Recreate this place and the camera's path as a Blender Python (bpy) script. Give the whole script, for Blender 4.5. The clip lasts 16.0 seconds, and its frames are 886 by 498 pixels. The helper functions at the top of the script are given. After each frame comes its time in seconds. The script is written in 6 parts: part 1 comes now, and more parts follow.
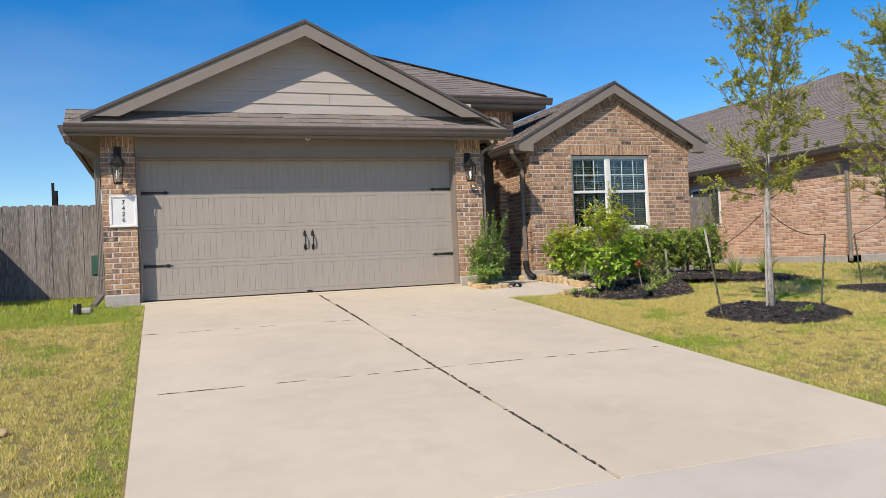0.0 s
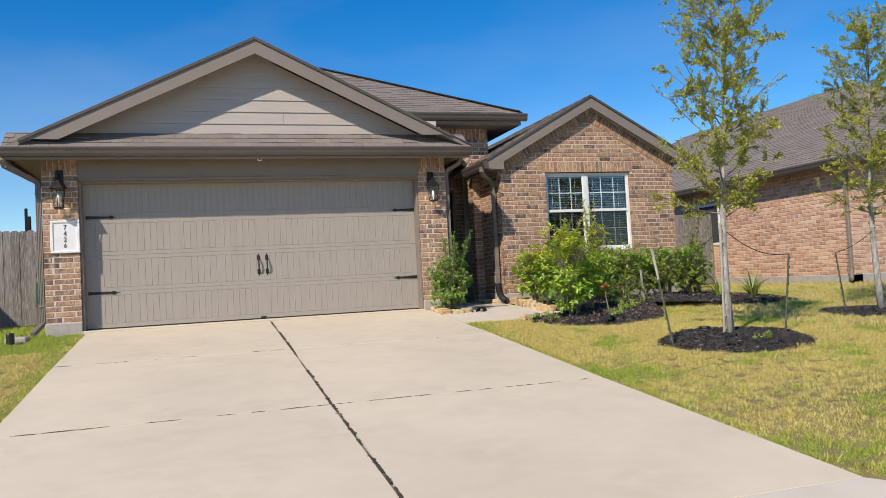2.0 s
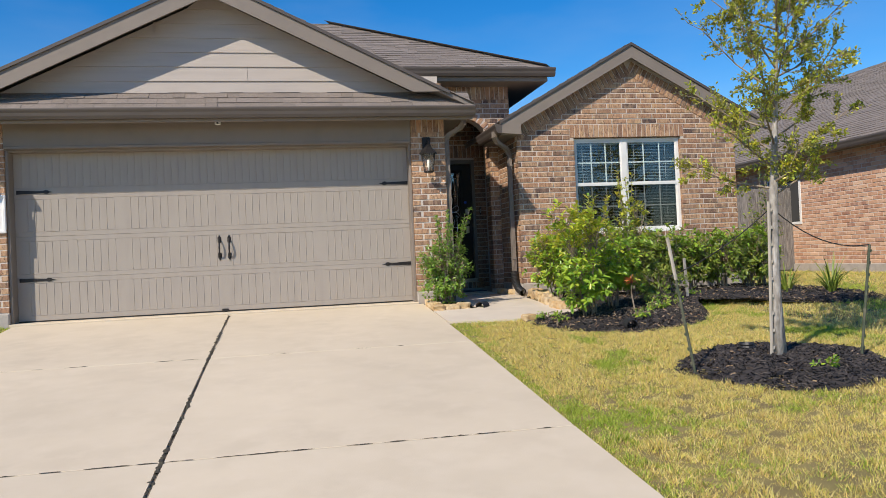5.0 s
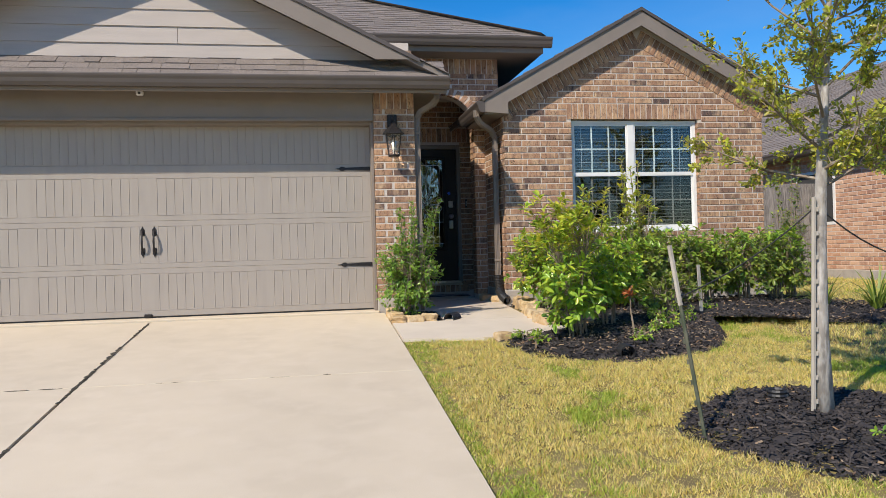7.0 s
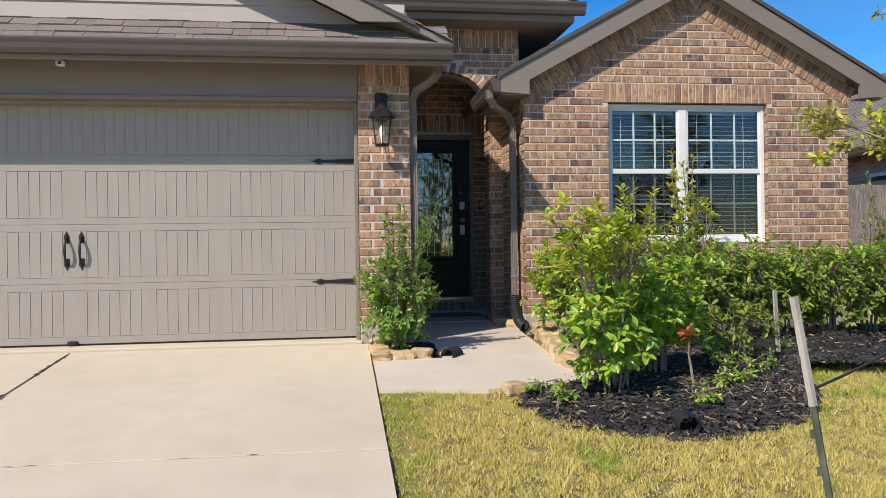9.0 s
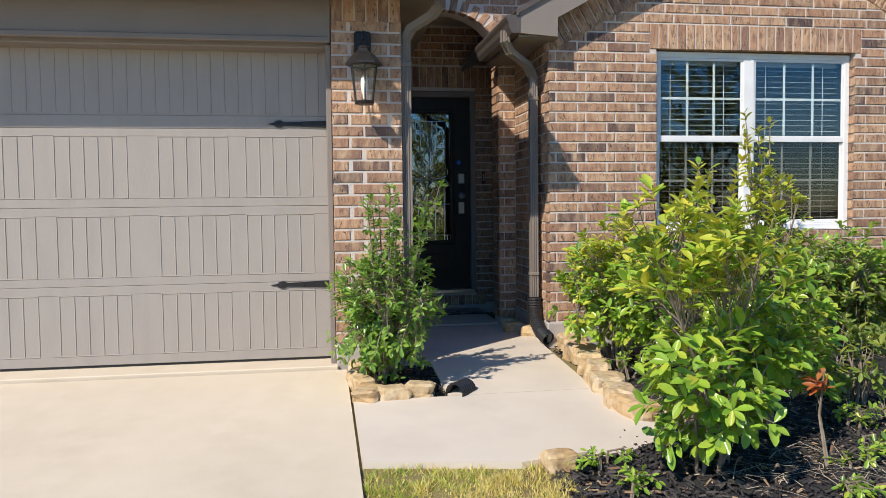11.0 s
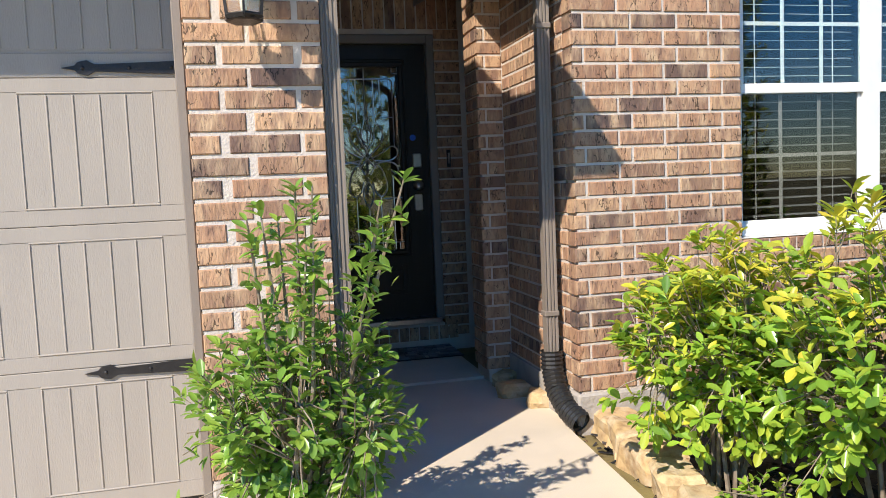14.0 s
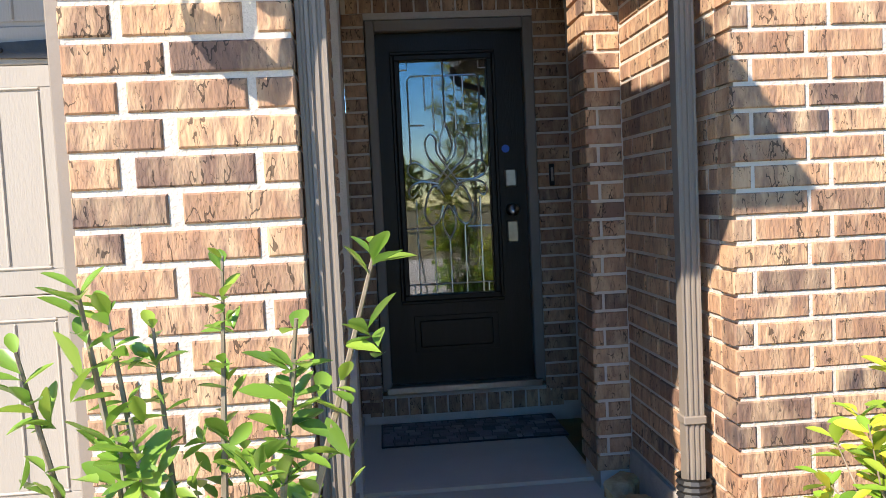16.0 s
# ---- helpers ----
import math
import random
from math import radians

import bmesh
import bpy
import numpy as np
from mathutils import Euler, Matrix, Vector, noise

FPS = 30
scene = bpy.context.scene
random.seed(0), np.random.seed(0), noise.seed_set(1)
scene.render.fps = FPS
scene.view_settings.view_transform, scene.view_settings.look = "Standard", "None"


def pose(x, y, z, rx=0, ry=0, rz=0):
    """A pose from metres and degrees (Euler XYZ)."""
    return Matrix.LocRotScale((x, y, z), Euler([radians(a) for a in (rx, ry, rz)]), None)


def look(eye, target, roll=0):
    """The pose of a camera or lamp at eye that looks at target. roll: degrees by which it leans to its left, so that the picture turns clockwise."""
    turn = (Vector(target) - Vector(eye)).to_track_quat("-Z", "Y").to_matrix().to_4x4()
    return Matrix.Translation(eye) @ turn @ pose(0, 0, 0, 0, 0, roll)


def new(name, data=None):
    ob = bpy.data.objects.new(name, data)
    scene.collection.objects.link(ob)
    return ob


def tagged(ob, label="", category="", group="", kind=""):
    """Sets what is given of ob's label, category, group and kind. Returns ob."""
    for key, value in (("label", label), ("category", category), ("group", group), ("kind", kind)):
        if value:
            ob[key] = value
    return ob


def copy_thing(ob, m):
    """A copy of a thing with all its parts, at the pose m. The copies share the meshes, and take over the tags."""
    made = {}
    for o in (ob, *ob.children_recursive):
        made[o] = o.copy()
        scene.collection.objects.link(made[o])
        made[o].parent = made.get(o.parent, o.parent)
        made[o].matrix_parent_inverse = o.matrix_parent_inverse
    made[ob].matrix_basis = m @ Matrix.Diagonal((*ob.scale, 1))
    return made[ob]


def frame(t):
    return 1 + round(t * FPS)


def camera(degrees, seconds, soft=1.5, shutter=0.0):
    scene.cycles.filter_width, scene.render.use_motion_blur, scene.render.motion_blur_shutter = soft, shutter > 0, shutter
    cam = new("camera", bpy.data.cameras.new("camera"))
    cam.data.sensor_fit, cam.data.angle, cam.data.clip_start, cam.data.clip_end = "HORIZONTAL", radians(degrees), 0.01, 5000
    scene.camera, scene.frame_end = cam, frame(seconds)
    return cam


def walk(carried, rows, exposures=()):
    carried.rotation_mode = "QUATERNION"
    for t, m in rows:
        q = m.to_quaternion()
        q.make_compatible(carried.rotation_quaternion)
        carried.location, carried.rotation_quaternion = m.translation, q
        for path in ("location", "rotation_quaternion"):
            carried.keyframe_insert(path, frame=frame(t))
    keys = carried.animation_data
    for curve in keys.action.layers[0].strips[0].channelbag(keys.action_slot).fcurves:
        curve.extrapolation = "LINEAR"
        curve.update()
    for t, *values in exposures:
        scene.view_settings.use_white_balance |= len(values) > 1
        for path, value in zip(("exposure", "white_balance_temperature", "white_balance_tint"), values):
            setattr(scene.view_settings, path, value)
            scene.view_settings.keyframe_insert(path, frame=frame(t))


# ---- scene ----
cam = camera(59.2, 16.0, 0.8)
# seconds, eye, target, roll
PATH = [
    (0.0, (-4.586, -11.849, 0.428), (-3.902, -9.969, 0.451), -2.64),
    (0.5, (-4.306, -11.878, 0.439), (-3.667, -9.984, 0.49), -2.86),
    (1.0, (-4.012, -11.819, 0.423), (-3.392, -9.918, 0.481), -3.06),
    (1.5, (-3.68, -11.751, 0.416), (-3.067, -9.849, 0.494), -2.9),
    (2.0, (-3.333, -11.691, 0.417), (-2.731, -9.786, 0.497), -3.13),
    (2.5, (-2.981, -11.578, 0.421), (-2.457, -9.649, 0.486), -3.17),
    (3.0, (-2.657, -11.337, 0.437), (-2.174, -9.397, 0.503), -2.98),
    (3.5, (-2.37, -11.041, 0.452), (-1.924, -9.092, 0.502), -2.9),
    (4.0, (-2.1, -10.722, 0.474), (-1.685, -8.766, 0.514), -2.89),
    (4.5, (-1.854, -10.367, 0.507), (-1.454, -8.408, 0.539), -2.77),
    (7.0, (-0.735, -8.513, 0.625), (-0.393, -6.543, 0.629), -1.53),
    (7.5, (-0.571, -8.095, 0.621), (-0.243, -6.123, 0.63), -1.25),
    (8.0, (-0.4, -7.687, 0.654), (-0.091, -5.711, 0.67), -1.07),
    (8.5, (-0.248, -7.251, 0.712), (0.039, -5.271, 0.723), -0.97),
    (9.0, (-0.169, -6.785, 0.777), (0.096, -4.802, 0.775), -0.82),
    (11.5, (-0.093, -4.662, 1.012), (0.271, -2.699, 0.9), -0.67),
    (12.0, (-0.1, -4.247, 1.023), (0.342, -2.3, 0.912), -0.85),
    (12.5, (-0.087, -3.866, 1.037), (0.376, -1.925, 0.896), -1.23),
    (13.0, (-0.012, -3.469, 1.057), (0.467, -1.534, 0.895), -1.76),
    (13.5, (0.077, -3.085, 1.076), (0.554, -1.15, 0.902), -2.11),
    (14.0, (0.202, -2.733, 1.101), (0.668, -0.794, 0.943), -2.43),
    (14.5, (0.368, -2.406, 1.131), (0.664, -0.431, 1.021), -2.68),
    (15.0, (0.495, -2.105, 1.155), (0.736, -0.123, 1.046), -2.31),
    (15.5, (0.56, -1.842, 1.176), (0.764, 0.144, 1.055), -2.37),
    (16.0, (0.617, -1.59, 1.192), (0.771, 0.4, 1.066), -2.73),
]
EXPOSURE = [(0.0, 0.0, 6600, 10), (4.5, 0.02, 6600, 10), (7.0, 0.07, 6500, 10), (9.0, 0.08, 6450, 10), (11.5, 0.20, 6200, 10), (12.5, 0.26, 6200, 10), (13.5, 0.42, 6250, 10), (14.0, 0.56, 6350, 10), (14.5, 0.78, 6450, 10), (15.0, 0.94, 6500, 10), (16.0, 1.15, 6500, 10)]
walk(cam, [(t, look(eye, target, roll)) for t, eye, target, roll in PATH], EXPOSURE)

# ---- light ----
SUN_DIR = Vector((1.08, 1.0, -1.30)).normalized()
sun_data = bpy.data.lights.new("sun", "SUN")
sun_data.energy, sun_data.angle, sun_data.color = 4.8, radians(0.6), (1.0, 0.90, 0.765)
sun = new("sun", sun_data)
sun.matrix_world = look((0, 0, 30), Vector((0, 0, 30)) + SUN_DIR)
world = bpy.data.worlds.new("sky")
scene.world = world
world.use_nodes = True
wn = world.node_tree
sky = wn.nodes.new("ShaderNodeTexSky")
sky.sky_type, sky.sun_disc = "NISHITA", False
sky.sun_elevation = math.asin(-SUN_DIR.z)
sky.sun_rotation = math.atan2(-SUN_DIR.x, -SUN_DIR.y)
sky.air_density, sky.dust_density, sky.ozone_density = 1.0, 0.0, 4.0
wn.nodes["Background"].inputs["Strength"].default_value = 0.14
deep = wn.nodes.new("ShaderNodeHueSaturation")
deep.inputs["Saturation"].default_value = 1.42
deep.inputs["Hue"].default_value = 0.506
wn.links.new(sky.outputs[0], deep.inputs["Color"])
coords = wn.nodes.new("ShaderNodeTexCoord")
stretch = wn.nodes.new("ShaderNodeMapping")
stretch.inputs["Scale"].default_value = (1.0, 1.0, 3.5)
wisps = wn.nodes.new("ShaderNodeTexNoise")
wisps.inputs["Scale"].default_value, wisps.inputs["Detail"].default_value = 1.7, 7.0
wn.links.new(coords.outputs["Generated"], stretch.inputs[0])
wn.links.new(stretch.outputs[0], wisps.inputs["Vector"])
cover = wn.nodes.new("ShaderNodeMapRange")
cover.inputs["From Min"].default_value, cover.inputs["From Max"].default_value = 0.50, 0.85
cover.inputs["To Max"].default_value = 0.22
wn.links.new(wisps.outputs["Fac"], cover.inputs["Value"])
cloud = wn.nodes.new("ShaderNodeMix")
cloud.data_type = "RGBA"
cloud.inputs["B"].default_value = (4.6, 4.8, 5.0, 1)
wn.links.new(cover.outputs[0], cloud.inputs["Factor"])
wn.links.new(deep.outputs[0], cloud.inputs["A"])
wn.links.new(cloud.outputs["Result"], wn.nodes["Background"].inputs["Color"])

# ---- materials ----
def rgb(c):
    return (c[0], c[1], c[2], 1.0)


def mat(name, base, rough=0.7, metal=0.0, vary=(), scale=8.0, bump=0.0, bump_scale=60.0, grain=(1, 1, 1), spec=0.5,
        random_mix=(), coarse=0.0, coarse_scale=0.6):
    """Procedural surface: base colour, mixed by noise with the colours in vary, by piece with random_mix, with fine relief."""
    m = bpy.data.materials.new(name)
    m.use_nodes = True
    nt = m.node_tree
    n, l = nt.nodes, nt.links
    b = n["Principled BSDF"]
    b.inputs["Roughness"].default_value, b.inputs["Metallic"].default_value = rough, metal
    b.inputs["Specular IOR Level"].default_value = spec
    tc = n.new("ShaderNodeTexCoord")
    oi = n.new("ShaderNodeObjectInfo")
    ge = n.new("ShaderNodeNewGeometry")
    add = n.new("ShaderNodeMath")
    add.operation = "ADD"
    l.new(oi.outputs["Random"], add.inputs[0])
    l.new(ge.outputs["Random Per Island"], add.inputs[1])
    fr = n.new("ShaderNodeMath")
    fr.operation = "FRACT"
    l.new(add.outputs[0], fr.inputs[0])
    off = n.new("ShaderNodeVectorMath")
    off.operation = "SCALE"
    off.inputs[0].default_value = (37.0, 53.0, 71.0)
    l.new(fr.outputs[0], off.inputs["Scale"])
    mp = n.new("ShaderNodeMapping")
    mp.inputs["Scale"].default_value = grain
    l.new(tc.outputs["Object"], mp.inputs[0])
    co = n.new("ShaderNodeVectorMath")
    l.new(mp.outputs[0], co.inputs[0])
    if random_mix:
        l.new(off.outputs[0], co.inputs[1])
    vec = co.outputs[0]
    col = None

    def mix(fac, a, c):
        x = n.new("ShaderNodeMix")
        x.data_type = "RGBA"
        l.new(fac, x.inputs["Factor"])
        if hasattr(a, "links"):
            l.new(a, x.inputs["A"])
        else:
            x.inputs["A"].default_value = rgb(a)
        x.inputs["B"].default_value = rgb(c)
        return x.outputs["Result"]

    def noise_fac(sc, lo, hi, detail=5.0):
        t = n.new("ShaderNodeTexNoise")
        t.inputs["Scale"].default_value, t.inputs["Detail"].default_value = sc, detail
        l.new(vec, t.inputs["Vector"])
        r = n.new("ShaderNodeMapRange")
        r.inputs["From Min"].default_value, r.inputs["From Max"].default_value = lo, hi
        l.new(t.outputs["Fac"], r.inputs["Value"])
        return r.outputs[0]

    if random_mix:
        ramp = n.new("ShaderNodeValToRGB")
        ramp.color_ramp.interpolation = "LINEAR"
        cols = (base, *random_mix)
        el = ramp.color_ramp.elements
        while len(el) < len(cols):
            el.new(0.5)
        for i, c in enumerate(cols):
            el[i].position = i / (len(cols) - 1)
            el[i].color = rgb(c)
        l.new(fr.outputs[0], ramp.inputs[0])
        col = ramp.outputs[0]
    else:
        col = base
    for i, c in enumerate(vary):
        col = mix(noise_fac(scale * (1 + 1.7 * i), 0.45, 0.75), col, c)
    if coarse:
        f = noise_fac(coarse_scale, 0.35, 0.7, 3.0)
        hs = n.new("ShaderNodeHueSaturation")
        mr = n.new("ShaderNodeMapRange")
        mr.inputs["To Min"].default_value, mr.inputs["To Max"].default_value = 1 - coarse, 1 + coarse
        l.new(f, mr.inputs["Value"])
        l.new(mr.outputs[0], hs.inputs["Value"])
        if hasattr(col, "links"):
            l.new(col, hs.inputs["Color"])
        else:
            hs.inputs["Color"].default_value = rgb(col)
        col = hs.outputs[0]
    if hasattr(col, "links"):
        l.new(col, b.inputs["Base Color"])
    else:
        b.inputs["Base Color"].default_value = rgb(col)
    if bump:
        t = n.new("ShaderNodeTexNoise")
        t.inputs["Scale"].default_value, t.inputs["Detail"].default_value = bump_scale, 6.0
        l.new(vec, t.inputs["Vector"])
        bp = n.new("ShaderNodeBump")
        bp.inputs["Strength"].default_value, bp.inputs["Distance"].default_value = bump, 0.01
        l.new(t.outputs["Fac"], bp.inputs["Height"])
        l.new(bp.outputs[0], b.inputs["Normal"])
    return m


def crack_marks(m, scale, width, value):
    """Fine dark firing cracks: thin lines where a noise crosses its middle, broken up by a coarser one."""
    n, l = m.node_tree.nodes, m.node_tree.links
    b = n["Principled BSDF"]
    src = b.inputs["Base Color"].links[0].from_socket
    vec = next(x for x in n if x.bl_idname == "ShaderNodeTexNoise").inputs["Vector"].links[0].from_socket

    def field(sc, detail):
        t = n.new("ShaderNodeTexNoise")
        t.inputs["Scale"].default_value, t.inputs["Detail"].default_value = sc, detail
        l.new(vec, t.inputs["Vector"])
        return t.outputs["Fac"]

    def calc(op, a, c):
        x = n.new("ShaderNodeMath")
        x.operation, x.use_clamp = op, op == "MULTIPLY"
        l.new(a, x.inputs[0])
        if hasattr(c, "links"):
            l.new(c, x.inputs[1])
        else:
            x.inputs[1].default_value = c
        return x.outputs[0]

    near = calc("ABSOLUTE", calc("SUBTRACT", field(scale, 3.0), 0.5), 0.0)
    line = calc("LESS_THAN", near, width)
    here = calc("GREATER_THAN", field(scale * 0.8 + 3.0, 1.0), 0.53)
    fac = calc("MULTIPLY", line, here)
    hs = n.new("ShaderNodeHueSaturation")
    hs.inputs["Value"].default_value = value
    l.new(src, hs.inputs["Color"])
    l.new(fac, hs.inputs["Fac"])
    l.new(hs.outputs[0], b.inputs["Base Color"])


def leaf_mat(name, cols, rough=0.4, through_light=0.28):
    m = mat(name, cols[0], rough, random_mix=cols[1:])
    n, l = m.node_tree.nodes, m.node_tree.links
    b = n["Principled BSDF"]
    tr = n.new("ShaderNodeBsdfTranslucent")
    src = b.inputs["Base Color"].links[0].from_socket
    hs = n.new("ShaderNodeHueSaturation")
    hs.inputs["Value"].default_value = 1.5
    l.new(src, hs.inputs["Color"])
    l.new(hs.outputs[0], tr.inputs["Color"])
    mx = n.new("ShaderNodeMixShader")
    mx.inputs[0].default_value = through_light
    l.new(b.outputs[0], mx.inputs[1])
    l.new(tr.outputs[0], mx.inputs[2])
    l.new(mx.outputs[0], n["Material Output"].inputs[0])
    return m


def glass_mat(name, tint=(1, 1, 1), rough=0.0, ior=1.5):
    m = bpy.data.materials.new(name)
    m.use_nodes = True
    b = m.node_tree.nodes["Principled BSDF"]
    b.inputs["Base Color"].default_value = rgb(tint)
    b.inputs["Transmission Weight"].default_value, b.inputs["Roughness"].default_value = 1.0, rough
    b.inputs["IOR"].default_value = ior
    return m


M_BRICK = mat("brick", (0.38, 0.208, 0.122), 0.9, random_mix=((0.51, 0.30, 0.172), (0.31, 0.166, 0.10), (0.54, 0.335, 0.195), (0.40, 0.218, 0.132), (0.088, 0.062, 0.057),
              (0.49, 0.28, 0.158), (0.20, 0.115, 0.08), (0.52, 0.32, 0.18), (0.35, 0.185, 0.11)), vary=((0.57, 0.395, 0.245), (0.22, 0.127, 0.09)), scale=9, grain=(1.7, 1, 0.6), bump=0.6, bump_scale=60)
crack_marks(M_BRICK, 16.0, 0.013, 0.28)
crack_marks(M_BRICK, 34.0, 0.009, 0.5)
M_BRICK_FAR = mat("brick_pale", (0.54, 0.30, 0.185), 0.9, random_mix=((0.43, 0.22, 0.135), (0.64, 0.41, 0.275), (0.34, 0.175, 0.12), (0.58, 0.335, 0.21), (0.67, 0.46, 0.33)),
                  vary=((0.63, 0.42, 0.29),), scale=12, bump=0.4)
M_MORTAR = mat("mortar", (0.60, 0.53, 0.46), 0.95, vary=((0.54, 0.47, 0.405),), scale=20, bump=0.5, bump_scale=120)
M_TRIM = mat("trim_paint", (0.225, 0.188, 0.157), 0.6, vary=((0.20, 0.168, 0.14),), scale=3, bump=0.1, bump_scale=90)
M_GUTTER = mat("gutter_paint", (0.095, 0.078, 0.067), 0.45, vary=((0.08, 0.066, 0.057),), scale=4)
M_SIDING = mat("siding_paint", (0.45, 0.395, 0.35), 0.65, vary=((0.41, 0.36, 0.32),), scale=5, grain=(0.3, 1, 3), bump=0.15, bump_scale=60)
M_DOORPAINT = mat("garage_paint", (0.345, 0.306, 0.264), 0.55, vary=((0.32, 0.283, 0.245),), scale=6, grain=(2, 1, 0.4), bump=0.12, bump_scale=120)
M_SHINGLE = mat("shingle", (0.25, 0.21, 0.18), 0.95, random_mix=((0.22, 0.185, 0.16), (0.28, 0.235, 0.203), (0.235, 0.198, 0.172)), vary=((0.16, 0.135, 0.118),), scale=60, bump=0.6, bump_scale=250)
M_CONCRETE = mat("concrete", (0.64, 0.54, 0.397), 0.9, vary=((0.59, 0.495, 0.362), (0.66, 0.56, 0.42)), scale=2.2, bump=0.12, bump_scale=160, coarse=0.05)
M_WALK = mat("walk_concrete", (0.64, 0.555, 0.445), 0.9, vary=((0.58, 0.50, 0.40),), scale=3.0, bump=0.12, bump_scale=160, coarse=0.05)
M_FOUND = mat("foundation", (0.42, 0.38, 0.34), 0.95, vary=((0.33, 0.30, 0.27),), scale=9, bump=0.5, bump_scale=50)
M_DIRT = mat("joint_dirt", (0.05, 0.042, 0.03), 1.0, vary=((0.09, 0.08, 0.05),), scale=30, bump=0.5)
M_JOINT = mat("joint_fill", (0.30, 0.25, 0.19), 1.0, vary=((0.05, 0.042, 0.032), (0.12, 0.10, 0.075)), scale=1.6, bump=0.5)
M_GROUND = mat("lawn_soil", (0.26, 0.205, 0.075), 1.0, vary=((0.14, 0.125, 0.04), (0.16, 0.12, 0.055)), scale=1.2, bump=0.6, bump_scale=90, coarse=0.12)
M_GRASS = leaf_mat("grass_blades", ((0.84, 0.67, 0.22), (0.64, 0.58, 0.12), (0.88, 0.75, 0.36), (0.32, 0.31, 0.07), (0.84, 0.66, 0.27), (0.46, 0.31, 0.12), (0.74, 0.67, 0.17)), 0.6, 0.3)
M_GREENGRASS = leaf_mat("green_blades", ((0.31, 0.42, 0.05), (0.45, 0.52, 0.07), (0.20, 0.31, 0.035), (0.56, 0.56, 0.10)), 0.6, 0.3)
M_MULCH = mat("mulch", (0.022, 0.020, 0.020), 0.8, random_mix=((0.045, 0.038, 0.037), (0.015, 0.014, 0.015), (0.085, 0.07, 0.062), (0.03, 0.026, 0.026)), bump=0.6, bump_scale=60)
M_STRAW = mat("dry_straw", (0.46, 0.38, 0.26), 0.9, random_mix=((0.58, 0.50, 0.36), (0.33, 0.26, 0.18), (0.50, 0.43, 0.33)))
M_LITTER = mat("leaf_litter", (0.24, 0.15, 0.08), 0.95, random_mix=((0.34, 0.24, 0.14), (0.17, 0.10, 0.06), (0.42, 0.33, 0.22)), bump=0.3)
M_STONE = mat("limestone", (0.54, 0.36, 0.16), 0.9, random_mix=((0.58, 0.44, 0.25), (0.50, 0.31, 0.13), (0.56, 0.40, 0.21)), vary=((0.60, 0.50, 0.35), (0.34, 0.21, 0.10)), scale=9, bump=0.8, bump_scale=30)
M_BUSH = leaf_mat("bush_leaf", ((0.20, 0.36, 0.04), (0.30, 0.47, 0.05), (0.12, 0.24, 0.035), (0.38, 0.50, 0.055), (0.25, 0.41, 0.045), (0.48, 0.52, 0.06)), 0.28)
M_SHRUB = leaf_mat("shrub_leaf", ((0.16, 0.30, 0.045), (0.24, 0.38, 0.055), (0.10, 0.20, 0.035), (0.30, 0.42, 0.06), (0.13, 0.25, 0.04), (0.20, 0.34, 0.05)), 0.3)
M_BUSHDARK = leaf_mat("hedge_leaf", ((0.17, 0.24, 0.04), (0.24, 0.32, 0.05), (0.11, 0.17, 0.033), (0.34, 0.36, 0.055), (0.20, 0.27, 0.045)), 0.38)
M_FRESH = leaf_mat("fresh_leaf", ((0.28, 0.46, 0.045), (0.40, 0.54, 0.055), (0.16, 0.32, 0.04), (0.54, 0.58, 0.06), (0.32, 0.48, 0.05), (0.46, 0.44, 0.06)), 0.27)
M_YELLOW = leaf_mat("yellow_leaf", ((0.52, 0.53, 0.05), (0.40, 0.48, 0.05), (0.66, 0.58, 0.06), (0.30, 0.42, 0.05), (0.58, 0.48, 0.05)), 0.32)
M_TREELEAF = leaf_mat("tree_leaf", ((0.24, 0.27, 0.06), (0.34, 0.34, 0.065), (0.16, 0.19, 0.05), (0.42, 0.38, 0.06), (0.27, 0.29, 0.06)), 0.45)
M_BARK = mat("bark", (0.33, 0.30, 0.265), 0.95, vary=((0.13, 0.115, 0.10), (0.52, 0.49, 0.45)), scale=14, grain=(1, 1, 0.35), bump=0.8, bump_scale=40)
M_TWIG = mat("twig", (0.22, 0.17, 0.12), 0.9, vary=((0.36, 0.31, 0.25),), scale=20, bump=0.3)
M_IRON = mat("black_iron", (0.02, 0.018, 0.018), 0.45, metal=0.3, vary=((0.035, 0.03, 0.028),), scale=30, bump=0.2)
M_PIPE = mat("black_plastic", (0.02, 0.02, 0.021), 0.4)
M_WHITE = mat("white_vinyl", (0.80, 0.79, 0.76), 0.4, vary=((0.72, 0.71, 0.68),), scale=6)
M_SIGN = mat("white_sign", (0.78, 0.77, 0.76), 0.6, vary=((0.70, 0.69, 0.68),), scale=8, bump=0.2)
M_INK = mat("black_numeral", (0.02, 0.02, 0.022), 0.5)
M_BLIND = mat("blind_slat", (0.50, 0.51, 0.50), 0.6, vary=((0.44, 0.45, 0.45),), scale=3)
# near-black colour stands in for the shade of unlit interiors
M_UNLIT_ROOM = mat("unlit_room", (0.05, 0.05, 0.05), 0.9, vary=((0.04, 0.04, 0.04),), scale=2)
M_BLACKDOOR = mat("black_door_paint", (0.012, 0.0085, 0.0075), 0.42, vary=((0.016, 0.012, 0.011),), scale=10, grain=(3, 1, 0.3), bump=0.15, bump_scale=60, spec=0.3)
M_CHROME = mat("brushed_nickel", (0.55, 0.53, 0.50), 0.3, metal=1.0, vary=((0.45, 0.43, 0.4),), scale=30)
